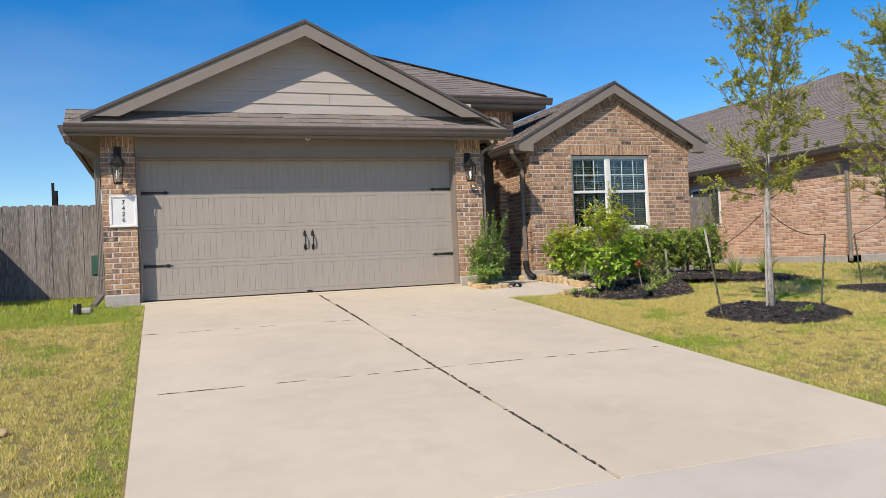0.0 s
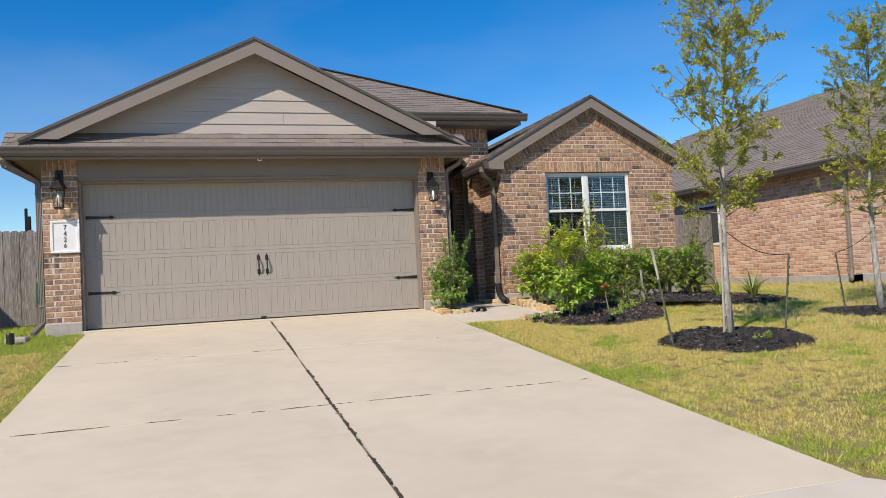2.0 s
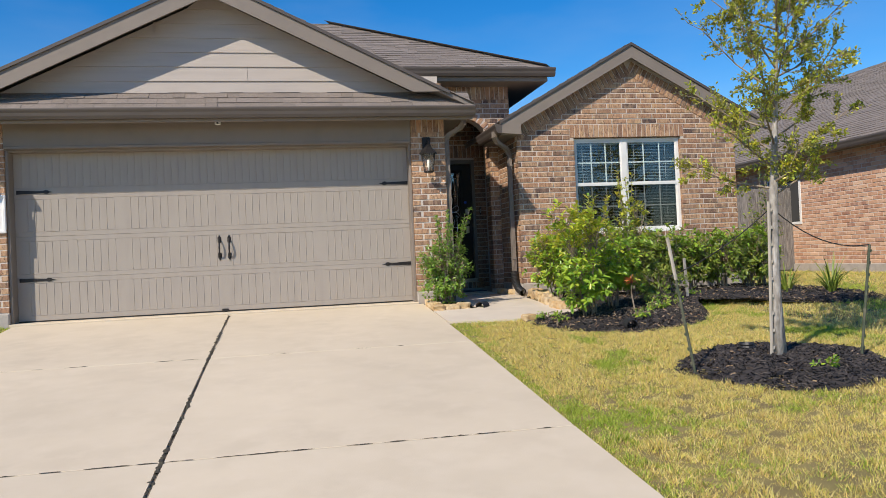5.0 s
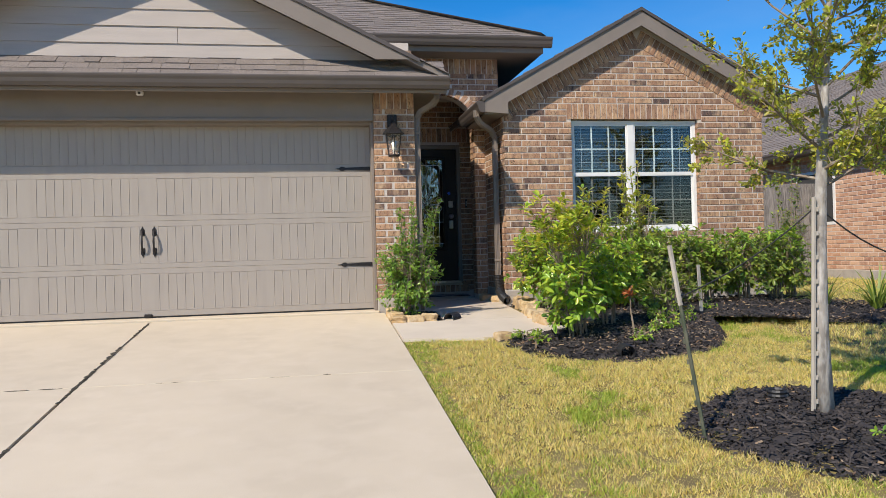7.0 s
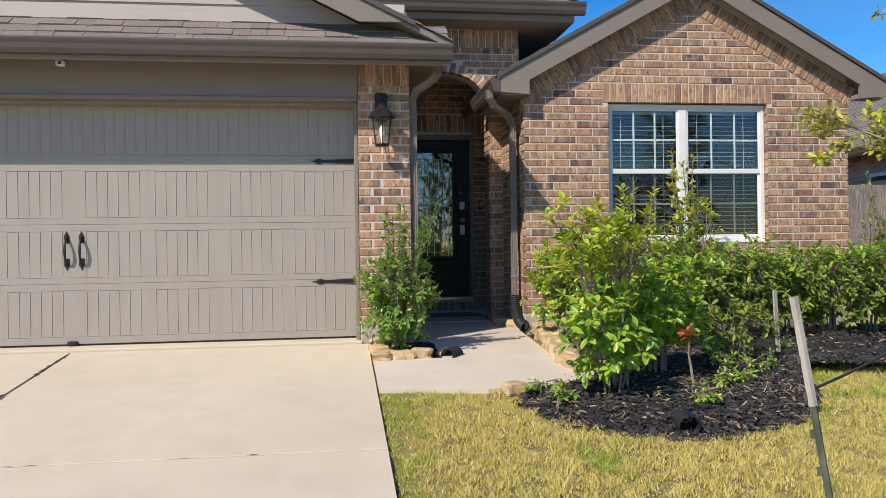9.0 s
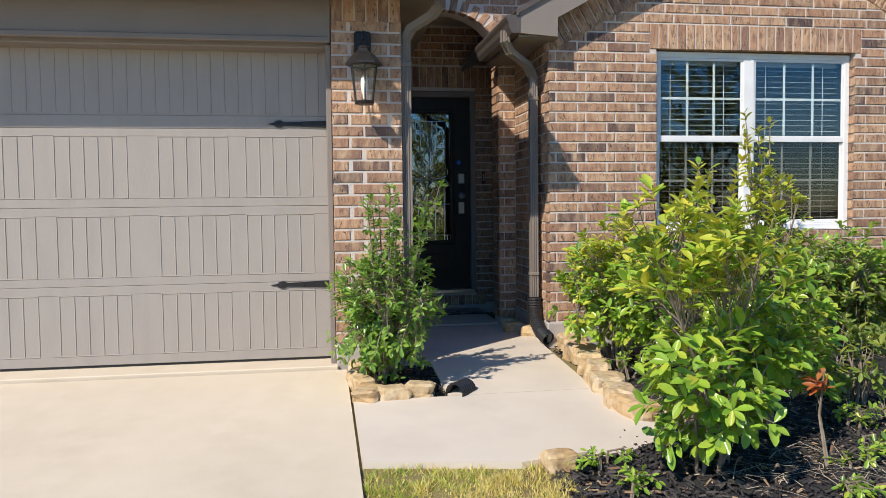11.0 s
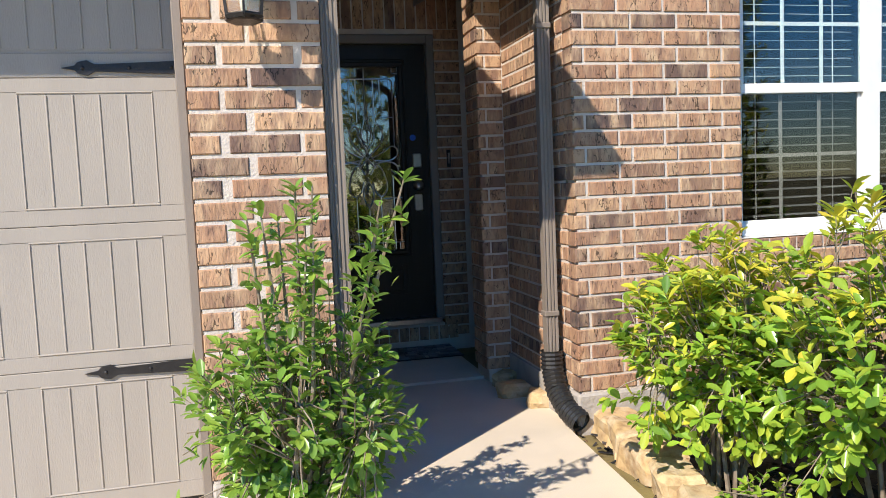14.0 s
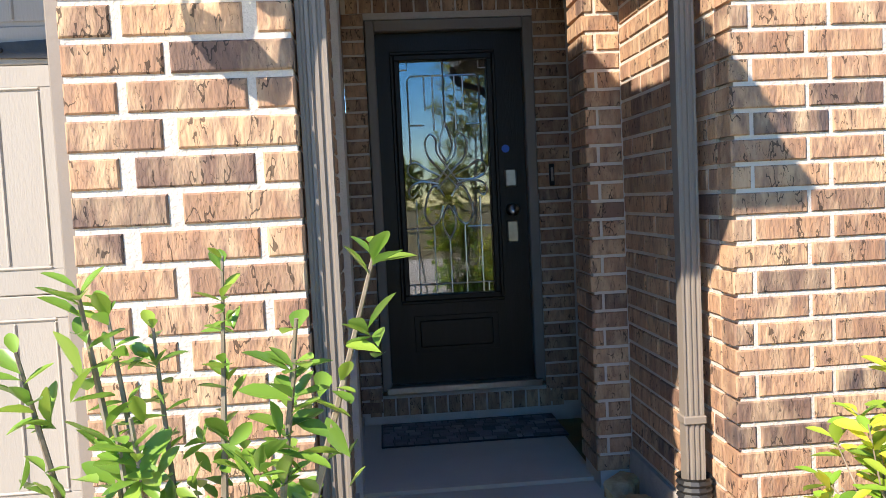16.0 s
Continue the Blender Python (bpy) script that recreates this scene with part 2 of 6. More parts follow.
M_LEAD = mat("lead_came", (0.66, 0.68, 0.70), 0.35, metal=0.7)
M_FENCE = mat("weathered_fence", (0.21, 0.192, 0.175), 0.95, random_mix=((0.15, 0.138, 0.128), (0.29, 0.265, 0.24), (0.18, 0.165, 0.155), (0.25, 0.23, 0.21)), vary=((0.10, 0.092, 0.085), (0.40, 0.37, 0.34)), scale=7, grain=(5, 5, 0.35), bump=0.5, bump_scale=30)
M_STAKE = mat("green_stake", (0.06, 0.075, 0.045), 0.8, vary=((0.15, 0.14, 0.10),), scale=18, bump=0.4)
M_PALEWOOD = mat("pale_stake", (0.42, 0.38, 0.32), 0.9, vary=((0.30, 0.27, 0.22),), scale=20, grain=(1, 1, 0.2), bump=0.4)
M_MAT = mat("rubber_mat", (0.16, 0.135, 0.135), 0.6, random_mix=((0.30, 0.255, 0.25), (0.09, 0.08, 0.082), (0.40, 0.34, 0.31)), bump=0.4)
M_BLUE = mat("blue_sticker", (0.02, 0.12, 0.65), 0.4)
M_GREENBOX = mat("green_box", (0.03, 0.10, 0.06), 0.6, vary=((0.025, 0.08, 0.05),), scale=5)
M_GLASS = glass_mat("window_glass", (0.50, 0.60, 0.64), 0.0, 1.75)
M_SCREEN = glass_mat("screened_glass", (0.20, 0.22, 0.23), 0.0, 1.6)
M_LAMPGLASS = glass_mat("seeded_glass", (0.95, 0.95, 0.93), 0.12)
M_DOORGLASS = glass_mat("door_glass", (0.6, 0.65, 0.65), 0.015, 2.1)
M_BULB = mat("bulb", (0.75, 0.73, 0.68), 0.3)
M_RED = leaf_mat("red_leaf", ((0.45, 0.09, 0.04), (0.40, 0.14, 0.04), (0.5, 0.2, 0.06)), 0.4)


# ---- mesh helpers ----
class Build:
    """Collects vertices and faces of one mesh."""

    def __init__(self):
        self.v, self.f = [], []

    def add(self, vs, fs):
        k = len(self.v)
        self.v += [tuple(p) for p in vs]
        self.f += [tuple(i + k for i in q) for q in fs]
        return self

    def box(self, x0, x1, y0, y1, z0, z1, m=None):
        vs = [Vector((x, y, z)) for z in (z0, z1) for y in (y0, y1) for x in (x0, x1)]
        if m is not None:
            vs = [m @ p for p in vs]
        return self.add(vs, ((0, 2, 3, 1), (4, 5, 7, 6), (0, 1, 5, 4), (2, 6, 7, 3), (0, 4, 6, 2), (1, 3, 7, 5)))

    def cbox(self, x0, x1, y0, y1, z0, z1, c=0.004, m=None):
        """A box with chamfered edges."""
        c = min(c, (x1 - x0) / 2.1, (y1 - y0) / 2.1, (z1 - z0) / 2.1)
        bm = bmesh.new()
        bmesh.ops.create_cube(bm, size=1)
        for p in bm.verts:
            p.co = Vector((x0 if p.co.x < 0 else x1, y0 if p.co.y < 0 else y1, z0 if p.co.z < 0 else z1))
        bmesh.ops.bevel(bm, geom=bm.edges[:], offset=c, segments=1, affect="EDGES", profile=0.5)
        bm.verts.index_update()
        vs = [p.co.copy() for p in bm.verts]
        fs = [[p.index for p in q.verts] for q in bm.faces]
        bm.free()
        if m is not None:
            vs = [m @ p for p in vs]
        return self.add(vs, fs)

    def prism(self, poly, lo, hi, axis="y"):
        """A polygon given in two coordinates, pushed along the third."""
        def at(p, h):
            return {"y": (p[0], h, p[1]), "x": (h, p[0], p[1]), "z": (p[0], p[1], h)}[axis]
        n = len(poly)
        vs = [at(p, lo) for p in poly] + [at(p, hi) for p in poly]
        fs = [tuple(range(n))[::-1], tuple(range(n, 2 * n))] + [(i, (i + 1) % n, n + (i + 1) % n, n + i) for i in range(n)]
        return self.add(vs, fs)

    def tube(self, pts, radii, n=8, cap=True):
        pts = [Vector(p) for p in pts]
        if not hasattr(radii, "__len__"):
            radii = [radii] * len(pts)
        vs, fs = [], []
        up = Vector((0.31, 0.17, 0.93))
        for i, p in enumerate(pts):
            d = (pts[min(i + 1, len(pts) - 1)] - pts[max(i - 1, 0)]).normalized()
            a = d.cross(up if abs(d.dot(up)) < 0.95 else Vector((1, 0, 0))).normalized()
            b = d.cross(a)
            for k in range(n):
                w = 2 * math.pi * k / n
                vs.append(p + (a * math.cos(w) + b * math.sin(w)) * radii[i])
        for i in range(len(pts) - 1):
            for k in range(n):
                fs.append((i * n + k, i * n + (k + 1) % n, (i + 1) * n + (k + 1) % n, (i + 1) * n + k))
        if cap:
            fs += [tuple(range(n))[::-1], tuple((len(pts) - 1) * n + k for k in range(n))]
        return self.add(vs, fs)

    def lathe(self, prof, n=16, centre=(0, 0)):
        vs = [(centre[0] + r * math.cos(2 * math.pi * k / n), centre[1] + r * math.sin(2 * math.pi * k / n), z) for r, z in prof for k in range(n)]
        fs = [(i * n + k, i * n + (k + 1) % n, (i + 1) * n + (k + 1) % n, (i + 1) * n + k) for i in range(len(prof) - 1) for k in range(n)]
        fs += [tuple(range(n))[::-1], tuple((len(prof) - 1) * n + k for k in range(n))]
        return self.add(vs, fs)

    def mesh(self, name, material, smooth=False):
        me = bpy.data.meshes.new(name)
        me.from_pydata(self.v, [], self.f)
        me.materials.append(material)
        if smooth:
            me.shade_smooth()
        me.update()
        return me


def part(name, b, material, parent, label="", smooth=False):
    """One mesh object under a thing or under a part."""
    ob = new(name, b.mesh(name, material, smooth) if isinstance(b, Build) else b)
    ob.parent = parent
    if label:
        tagged(ob, label)
    return ob


def thing(name, label, category, m=None, group="", kind=""):
    ob = new(name)
    if m is not None:
        ob.matrix_world = m
    return tagged(ob, label, category, group, kind)


def solid(name, b, material, label, category, group="", kind="", smooth=False):
    return tagged(new(name, b.mesh(name, material, smooth)), label, category, group, kind)


def soup(name, verts, faces, material):
    """A mesh from numpy arrays of vertices and equal-sided faces."""
    me = bpy.data.meshes.new(name)
    nv, nf, k = len(verts), len(faces), faces.shape[1]
    me.vertices.add(nv)
    me.vertices.foreach_set("co", np.ascontiguousarray(verts, dtype=np.float32).ravel())
    me.loops.add(nf * k)
    me.loops.foreach_set("vertex_index", np.ascontiguousarray(faces, dtype=np.int32).ravel())
    me.polygons.add(nf)
    me.polygons.foreach_set("loop_start", np.arange(0, nf * k, k, dtype=np.int32))
    me.polygons.foreach_set("loop_total", np.full(nf, k, dtype=np.int32))
    me.materials.append(material)
    me.update(calc_edges=True)
    return me


rng = np.random.default_rng(7)


DRIVE_Y, DRIVE_Z = (-60, 0, 1.6, 5.4, 8.2, 14, 200), (0.0, -0.03, -0.155, -0.52, -0.77, -1.07, -1.12)
LAWN_Y, LAWN_Z = (-60, 0, 1.6, 2.8, 4.7, 8.0, 9.5, 14, 200), (0.0, -0.03, -0.155, -0.24, -0.31, -0.63, -0.837, -1.07, -1.12)


def ground_z_many(x, y):
    """Height of the sloping plot: the drive falls evenly to the street, the lawn beside it lies higher."""
    drive, lawn_z = np.interp(-y, DRIVE_Y, DRIVE_Z), np.interp(-y, LAWN_Y, LAWN_Z)
    return drive + (lawn_z - drive) * np.clip((x - 0.1) / 1.9, 0.0, 1.0)


def ground_z(x, y):
    return float(ground_z_many(x, y))


# ---- bricks ----
COURSE, BRICK_L, JOINT = 0.0744, 0.231, 0.0125
BRICK_MESH = {}


def brick_mesh(w, h, material, depth=0.088):
    key = (round(w, 3), round(h, 3), material.name)
    if key not in BRICK_MESH:
        w, c = key[0], 0.004
        vs = [(-w / 2, depth, -h / 2), (w / 2, depth, -h / 2), (w / 2, depth, h / 2), (-w / 2, depth, h / 2),
              (-w / 2, c, -h / 2), (w / 2, c, -h / 2), (w / 2, c, h / 2), (-w / 2, c, h / 2),
              (-w / 2 + c, 0, -h / 2 + c), (w / 2 - c, 0, -h / 2 + c), (w / 2 - c, 0, h / 2 - c), (-w / 2 + c, 0, h / 2 - c)]
        fs = [(0, 1, 2, 3)[::-1]] + [(i, (i + 1) % 4, 4 + (i + 1) % 4, 4 + i) for i in range(4)]
        fs += [(4 + i, 4 + (i + 1) % 4, 8 + (i + 1) % 4, 8 + i) for i in range(4)] + [(8, 9, 10, 11)]
        me = bpy.data.meshes.new("brick")
        me.from_pydata(vs, [], fs)
        me.materials.append(material)
        me.update()
        BRICK_MESH[key] = me
    return BRICK_MESH[key]


def lay(z0, z1, spans, first=0.0, second=0.115):
    """Running bond: a list of (u, z, width, height, turn). spans(z) gives the stretches of wall at that height; first and second place the head joints of even and odd courses."""
    out, k, z = [], 0, z0
    while z + COURSE * 0.6 < z1:
        zc = z + COURSE / 2
        for a, b in spans(zc):
            ref = second if k % 2 else first
            u = ref + math.floor((a - ref) / BRICK_L) * BRICK_L
            cuts = [a]
            while u < b - 0.05:
                if u > a + 0.05:
                    cuts.append(u)
                u += BRICK_L
            cuts.append(b)
            for i, (p, q) in enumerate(zip(cuts, cuts[1:])):
                p += JOINT / 2 if i else 0.0
                q -= JOINT / 2 if i + 2 < len(cuts) else 0.0
                out.append(((p + q) / 2, zc, q - p, COURSE - JOINT, 0.0))
        z += COURSE
        k += 1
    return out


def soldier(u0, u1, z0, z1, turn=0.0):
    n = max(1, round((u1 - u0) / COURSE))
    w = (u1 - u0) / n
    return [(u0 + (i + 0.5) * w, (z0 + z1) / 2, w - 0.0095, z1 - z0 - 0.0095, 0.0) for i in range(n)]


PENDING = []


def brick_wall(wall, bricks, material=None, m=None, limit=300, near=None):
    """Remember the bricks of a wall; they are laid at the end of the file."""
    PENDING.append((wall, bricks, material or M_BRICK, m or Matrix.Identity(4), limit, near))


def lay_pending():
    for wall, bricks, material, m, limit, near in PENDING:
        r = random.Random(len(bricks))
        if near is not None:
            bricks = sorted(bricks, key=lambda q: (q[0] - near[0]) ** 2 + (q[1] - near[1]) ** 2)
        joined_v, joined_f = [], []
        for i, (u, z, w, h, turn) in enumerate(bricks):
            me = brick_mesh(w, h, material)
            at = m @ Matrix.Translation((u + r.uniform(-0.001, 0.001), r.uniform(-0.0025, 0.001), z)) @ Matrix.Rotation(turn + r.uniform(-0.004, 0.004), 4, "Y")
            if i < limit:
                ob = new("brick", me)
                ob.parent = wall
                ob.matrix_basis = at
            else:
                k = len(joined_v)
                joined_v += [at @ q.co for q in me.vertices]
                joined_f += [tuple(k + a for a in p.vertices) for p in me.polygons]
        if joined_v:
            me = bpy.data.meshes.new("bricks")
            me.from_pydata(joined_v, [], joined_f)
            me.materials.append(material)
            ob = new("bricks", me)
            ob.parent = wall
            tagged(ob, kind="stuff")


# ---- ground ----
xs = [-300, -80, -30, -14, -8, -4, 0.1, 2.0, 4, 8, 14, 30, 80, 300]
ys = [-300, -80, -30, -14, -11, -9.5, -8.2, -8.0, -5.4, -4.7, -2.8, -1.6, 0, 4, 12, 30, 80, 300]
ground = Build()
ground.add([(x, y, ground_z(x, y) - 0.03) for y in ys for x in xs],
           [(j * len(xs) + i, j * len(xs) + i + 1, (j + 1) * len(xs) + i + 1, (j + 1) * len(xs) + i) for j in range(len(ys) - 1) for i in range(len(xs) - 1)])
solid("ground", ground, M_GROUND, "straw-coloured dormant lawn sloping to the street", "ground", kind="structure")


def slab(x0, x1, y0, y1, lift=0.0, thick=0.12, c=0.003):
    z0, z1 = ground_z(0, y0) + lift, ground_z(0, y1) + lift
    b = Build()
    poly = [(y0 + c, z0), (y1 - c, z1), (y1, z1 - c), (y1, z1 - thick), (y0, z0 - thick), (y0, z0 - c)]
    return b.prism(poly, x0, x1, "x")


driveway = thing("driveway", "pale tan concrete driveway with dirt-filled joints", "driveway", kind="structure")
part("joint_bed", slab(-4.79, 0.06, -8.275, -5.4, -0.016, 0.1), M_JOINT, driveway)
part("joint_bed", slab(-4.79, 0.06, -5.4, -1.6, -0.016, 0.1), M_JOINT, driveway)
part("joint_bed", slab(-4.79, 0.06, -1.6, -0.02, -0.016, 0.1), M_JOINT, driveway)
for x0, x1 in ((-4.80, -2.364), (-2.338, 0.07)):
    for y0, y1 in ((-2.715, -0.06), (-5.425, -2.73), (-8.265, -5.44)):
        part("slab", slab(x0, x1, y0, y1), M_CONCRETE, driveway)
apron = Build()
pl = [(-4.80, -8.275), (0.07, -8.275), (2.6, -11.6), (2.6, -15), (-7.4, -15), (-7.4, -11.6)]
apron.add([(x, y, ground_z(x, y) - 0.001) for x, y in pl] + [(x, y, ground_z(x, y) - 0.1) for x, y in pl],
          [(5, 2, 1, 0), (5, 4, 3, 2)] + [(i, (i + 1) % 6, 6 + (i + 1) % 6, 6 + i) for i in range(6)])
part("apron", apron, M_WALK, driveway)
road = Build()
road.add([(x, y, ground_z(x, y) + 0.005) for x, y in ((-120, -23), (120, -23), (120, -15.05), (-120, -15.05))], [(0, 1, 2, 3)])
solid("road", road, M_WALK, "pale concrete street past the driveway apron", "road", kind="structure")
solid("garage_floor", Build().cbox(-4.86, 0.02, -0.045, 2.0, -0.15, -0.012, 0.006), M_CONCRETE, "pale concrete garage sill below the door", "floor", kind="structure")

walkway = thing("walkway", "light concrete walkway turning to the porch", "walkway", kind="structure")


def walk_piece(poly, lift=0.0):
    b, n = Build(), len(poly)
    b.add([(x, y, ground_z(x, y) + lift) for x, y in poly] + [(x, y, ground_z(x, y) - 0.12) for x, y in poly],
          [tuple(range(n))] + [(i, n + i, n + (i + 1) % n, (i + 1) % n) for i in range(n)])
    return b


part("slab", walk_piece([(0.085, -1.58), (0.80, -1.69), (1.13, -1.62), (1.36, -1.50), (1.515, -1.30), (1.51, -0.695), (0.085, -0.705)]), M_WALK, walkway)
part("border", walk_piece([(1.14, -1.63), (1.37, -1.507), (1.522, -1.305), (1.67, -1.38), (1.65, -1.49), (1.30, -1.70)], 0.018), M_WALK, walkway, "pale concrete strip edging the mulch")
part("slab", walk_piece([(0.63, -0.692), (1.51, -0.685), (1.55, 0.5), (1.62, 0.62), (1.62, 1.60), (0.47, 1.60), (0.47, 0.0), (0.63, -0.05)]), M_WALK, walkway)
part("slab", walk_piece([(0.47, 1.615), (1.48, 1.615), (1.48, 2.62), (0.47, 2.62)], 0.012), M_WALK, walkway)

# ---- garage front ----
GX0, GX1 = -5.31, 0.46          # outer faces of the garage
OX0, OX1 = -4.86, 0.01          # door opening
wall_garage = thing("wall_garage", "brown brick garage piers under a taupe header", "wall", kind="structure")
b = Build()
for x0, x1 in ((GX0 + 0.003, OX0 - 0.003), (OX1 + 0.003, GX1 - 0.003)):
    b.box(x0, x1, 0.005, 0.30, 0.10, 2.40)
part("mortar", b, M_MORTAR, wall_garage)
b = Build().cbox(GX0 - 0.015, OX0, -0.015, 0.3, -0.25, 0.115, 0.01).cbox(OX1, GX1 + 0.015, -0.015, 0.3, -0.25, 0.115, 0.01)
part("footing", b, M_FOUND, wall_garage)


def pier_courses(x0, z0, z1):
    """Narrow pier: a cut, a whole and a closer brick alternate with two longer ones, with wide head joints."""
    r, out, k, z = random.Random(round(x0 * 10)), [], 0, z0
    while z + COURSE * 0.6 < z1:
        cuts = ((0.0, 0.098), (0.124, 0.358), (0.376, 0.45)) if k % 2 else ((0.0, 0.192), (0.214, 0.45))
        slip = [r.uniform(-0.006, 0.006) for _ in cuts]
        for i, (p, q) in enumerate(cuts):
            p += slip[i] if i else 0.0
            q += slip[i] if i + 1 < len(cuts) else 0.0
            out.append((x0 + (p + q) / 2, z + COURSE / 2, q - p, COURSE - JOINT - 0.001, 0.0))
        z += COURSE
        k += 1
    return out


brick_wall(wall_garage, pier_courses(GX0, 0.12, 2.19) + pier_courses(OX1, 0.12, 2.19) + soldier(GX0, OX0, 2.185, 2.385) + soldier(OX1, GX1, 2.185, 2.385))
header = thing("garage_header", "taupe painted board above the garage door", "trim", kind="structure")
part("header_board", Build().cbox(OX0 + 0.003, OX1 - 0.003, -0.012, 0.05, 2.06, 2.395, 0.005), M_TRIM, header)
part("lip", Build().cbox(OX0 + 0.01, OX1 - 0.01, 0.052, 0.215, 2.03, 2.10, 0.006).cbox(OX0 + 0.005, OX1 - 0.005, -0.022, -0.013, 2.055, 2.09, 0.004), M_TRIM, header)
jambs = Build()
for x0, x1 in ((OX0 + 0.002, OX0 + 0.035), (OX1 - 0.035, OX1 - 0.002)):
    jambs.cbox(x0, x1, 0.03, 0.215, -0.01, 2.05, 0.004)
part("jamb", jambs, M_TRIM, header)
wall_garage_side = thing("wall_garage_side", "brown brick side wall of the garage by the porch", "wall", kind="structure")
part("mortar", Build().box(GX1 - 0.25, GX1 - 0.005, 0.302, 2.62, -0.2, 3.0), M_MORTAR, wall_garage_side)
part("footing", Build().box(GX1 - 0.25, GX1 + 0.012, 0.302, 2.62, -0.2, 0.03), M_FOUND, wall_garage_side)
m_side = pose(GX1, 0, 0, 0, 0, 90)
brick_wall(wall_garage_side, lay(0.04, 2.9, lambda z: [(0.092, 2.60)]), m=m_side, limit=200, near=(2.0, 1.2))
wall_garage_left = thing("wall_garage_left", "plain brick side wall of the garage by the fence", "wall", kind="structure")
part("mortar", Build().box(GX0 + 0.012, GX0 + 0.25, 0.302, 9.0, -0.2, 2.4), M_MORTAR, wall_garage_left)
brick_wall(wall_garage_left, lay(0.04, 2.38, lambda z: [(-5.0, -0.092)]), m=pose(GX0, 0, 0, 0, 0, -90), limit=60, near=(-0.5, 1.2))
solid("wall_back", Build().box(GX0 + 0.3, 4.9, 9.0, 9.2, -0.2, 2.4), M_MORTAR, "plain back wall closing the house", "wall", kind="structure")

# gable of the garage
RX, RZ, SLOPE = -2.42, 4.06, 0.483
EX0, EX1 = -5.72, 0.79
gable = thing("gable_siding", "greige lap siding in the garage gable", "wall", kind="structure")
part("sheathing", Build().prism([(EX0 + 0.5, 2.5), (EX1 - 0.5, 2.5), (RX, RZ - 0.28)], 0.03, 0.12), M_TRIM, gable)
z, k = 2.69, 0
while z < 3.85:
    half = (RZ - 0.15 - z) / SLOPE
    x0, x1 = RX - half, RX + half
    bd = Build()
    hi = max(0.05, half - 0.19 / SLOPE)
    if k % 3 == 1:
        cut = RX + (0.4 if k % 2 else -0.7)
        spans_x = ((x0, cut - 0.002, RX - hi, cut - 0.002), (cut + 0.002, x1, cut + 0.002, RX + hi))
    else:
        spans_x = ((x0, x1, RX - hi, RX + hi),)
    for a, c, ta, tc in spans_x:
        bd.add([(a, -0.004, z), (c, -0.004, z), (tc, 0.012, z + 0.195), (ta, 0.012, z + 0.195), (a, 0.012, z), (c, 0.012, z), (tc, 0.02, z + 0.195), (ta, 0.02, z + 0.195)],
               [(0, 1, 2, 3), (0, 4, 5, 1), (4, 7, 6, 5), (0, 3, 7, 4), (1, 5, 6, 2), (3, 2, 6, 7)])
    part("siding_board", bd, M_SIDING, gable)
    z += 0.178
    k += 1


def shingle_rows(origin, u, v, width, length, left=None, right=None, tab=0.28, gap=0.145, skip=None):
    """Tabs on a roof plane: origin at the eave, u along it, v up the slope; left and right trim each row."""
    o, u, v = Vector(origin), Vector(u).normalized(), Vector(v).normalized()
    n = u.cross(v)
    b, r, row, t = Build(), random.Random(round(width * 100)), 0, 0.0
    while t < length:
        a = left(t) if left else 0.0
        c = right(t) if right else width
        s = a - r.uniform(0, tab)
        while s < c:
            w = tab * r.choice((0.5, 0.8, 1.0, 1.2))
            p, q = max(s, a), min(s + w - 0.004, c)
            if q - p > 0.02:
                th = r.choice((0.008, 0.011, 0.016))
                lo, hi = t - 0.012, min(t + gap + 0.03, length)
                pts = [o + u * p + v * lo + n * 0.004, o + u * q + v * lo + n * 0.004, o + u * q + v * hi + n * 0.003, o + u * p + v * hi + n * 0.003,
                       o + u * p + v * lo + n * (th + 0.006), o + u * q + v * lo + n * (th + 0.006), o + u * q + v * hi + n * 0.006, o + u * p + v * hi + n * 0.006]
                b.add(pts, [(4, 5, 6, 7), (0, 1, 5, 4), (1, 2, 6, 5), (3, 0, 4, 7)])
            s += w
        t += gap
        row += 1
    return b


def roof_plane(poly, thick=0.06):
    """A sloping deck under the shingles."""
    n = len(poly)
    lo = [(x, y, z - thick) for x, y, z in poly]
    return Build().add(list(poly) + lo, [tuple(range(n)), tuple(range(2 * n - 1, n - 1, -1))] + [(i, n + i, n + (i + 1) % n, (i + 1) % n) for i in range(n)])


RY = -0.31
roof_garage = thing("roof_garage", "brown-grey asphalt shingle gable roof over the garage", "roof", kind="structure")
zl, zr = RZ - (RX - EX0) * SLOPE, RZ - (EX1 - RX) * SLOPE
part("deck", roof_plane([(EX0, RY, zl), (RX, RY, RZ), (RX, 9, RZ), (EX0, 9, zl)]), M_TRIM, roof_garage)
part("deck", roof_plane([(RX, RY, RZ), (EX1, RY, zr), (EX1, 9, zr), (RX, 9, RZ)]), M_TRIM, roof_garage)
ln = math.hypot(RX - EX0, RZ - zl)
for eave_x, ez, d in ((EX0, zl, 1), (EX1, zr, -1)):
    o = (eave_x, RY - 0.03, ez) if d < 0 else (eave_x, 3.0, ez)
    tagged(part("shingles", shingle_rows(o, (0, -d, 0), (d, 0, SLOPE), 3.0 - RY, math.hypot(abs(RX - eave_x), RZ - ez)), M_SHINGLE, roof_garage), kind="stuff")
rake = Build()
th = 0.20
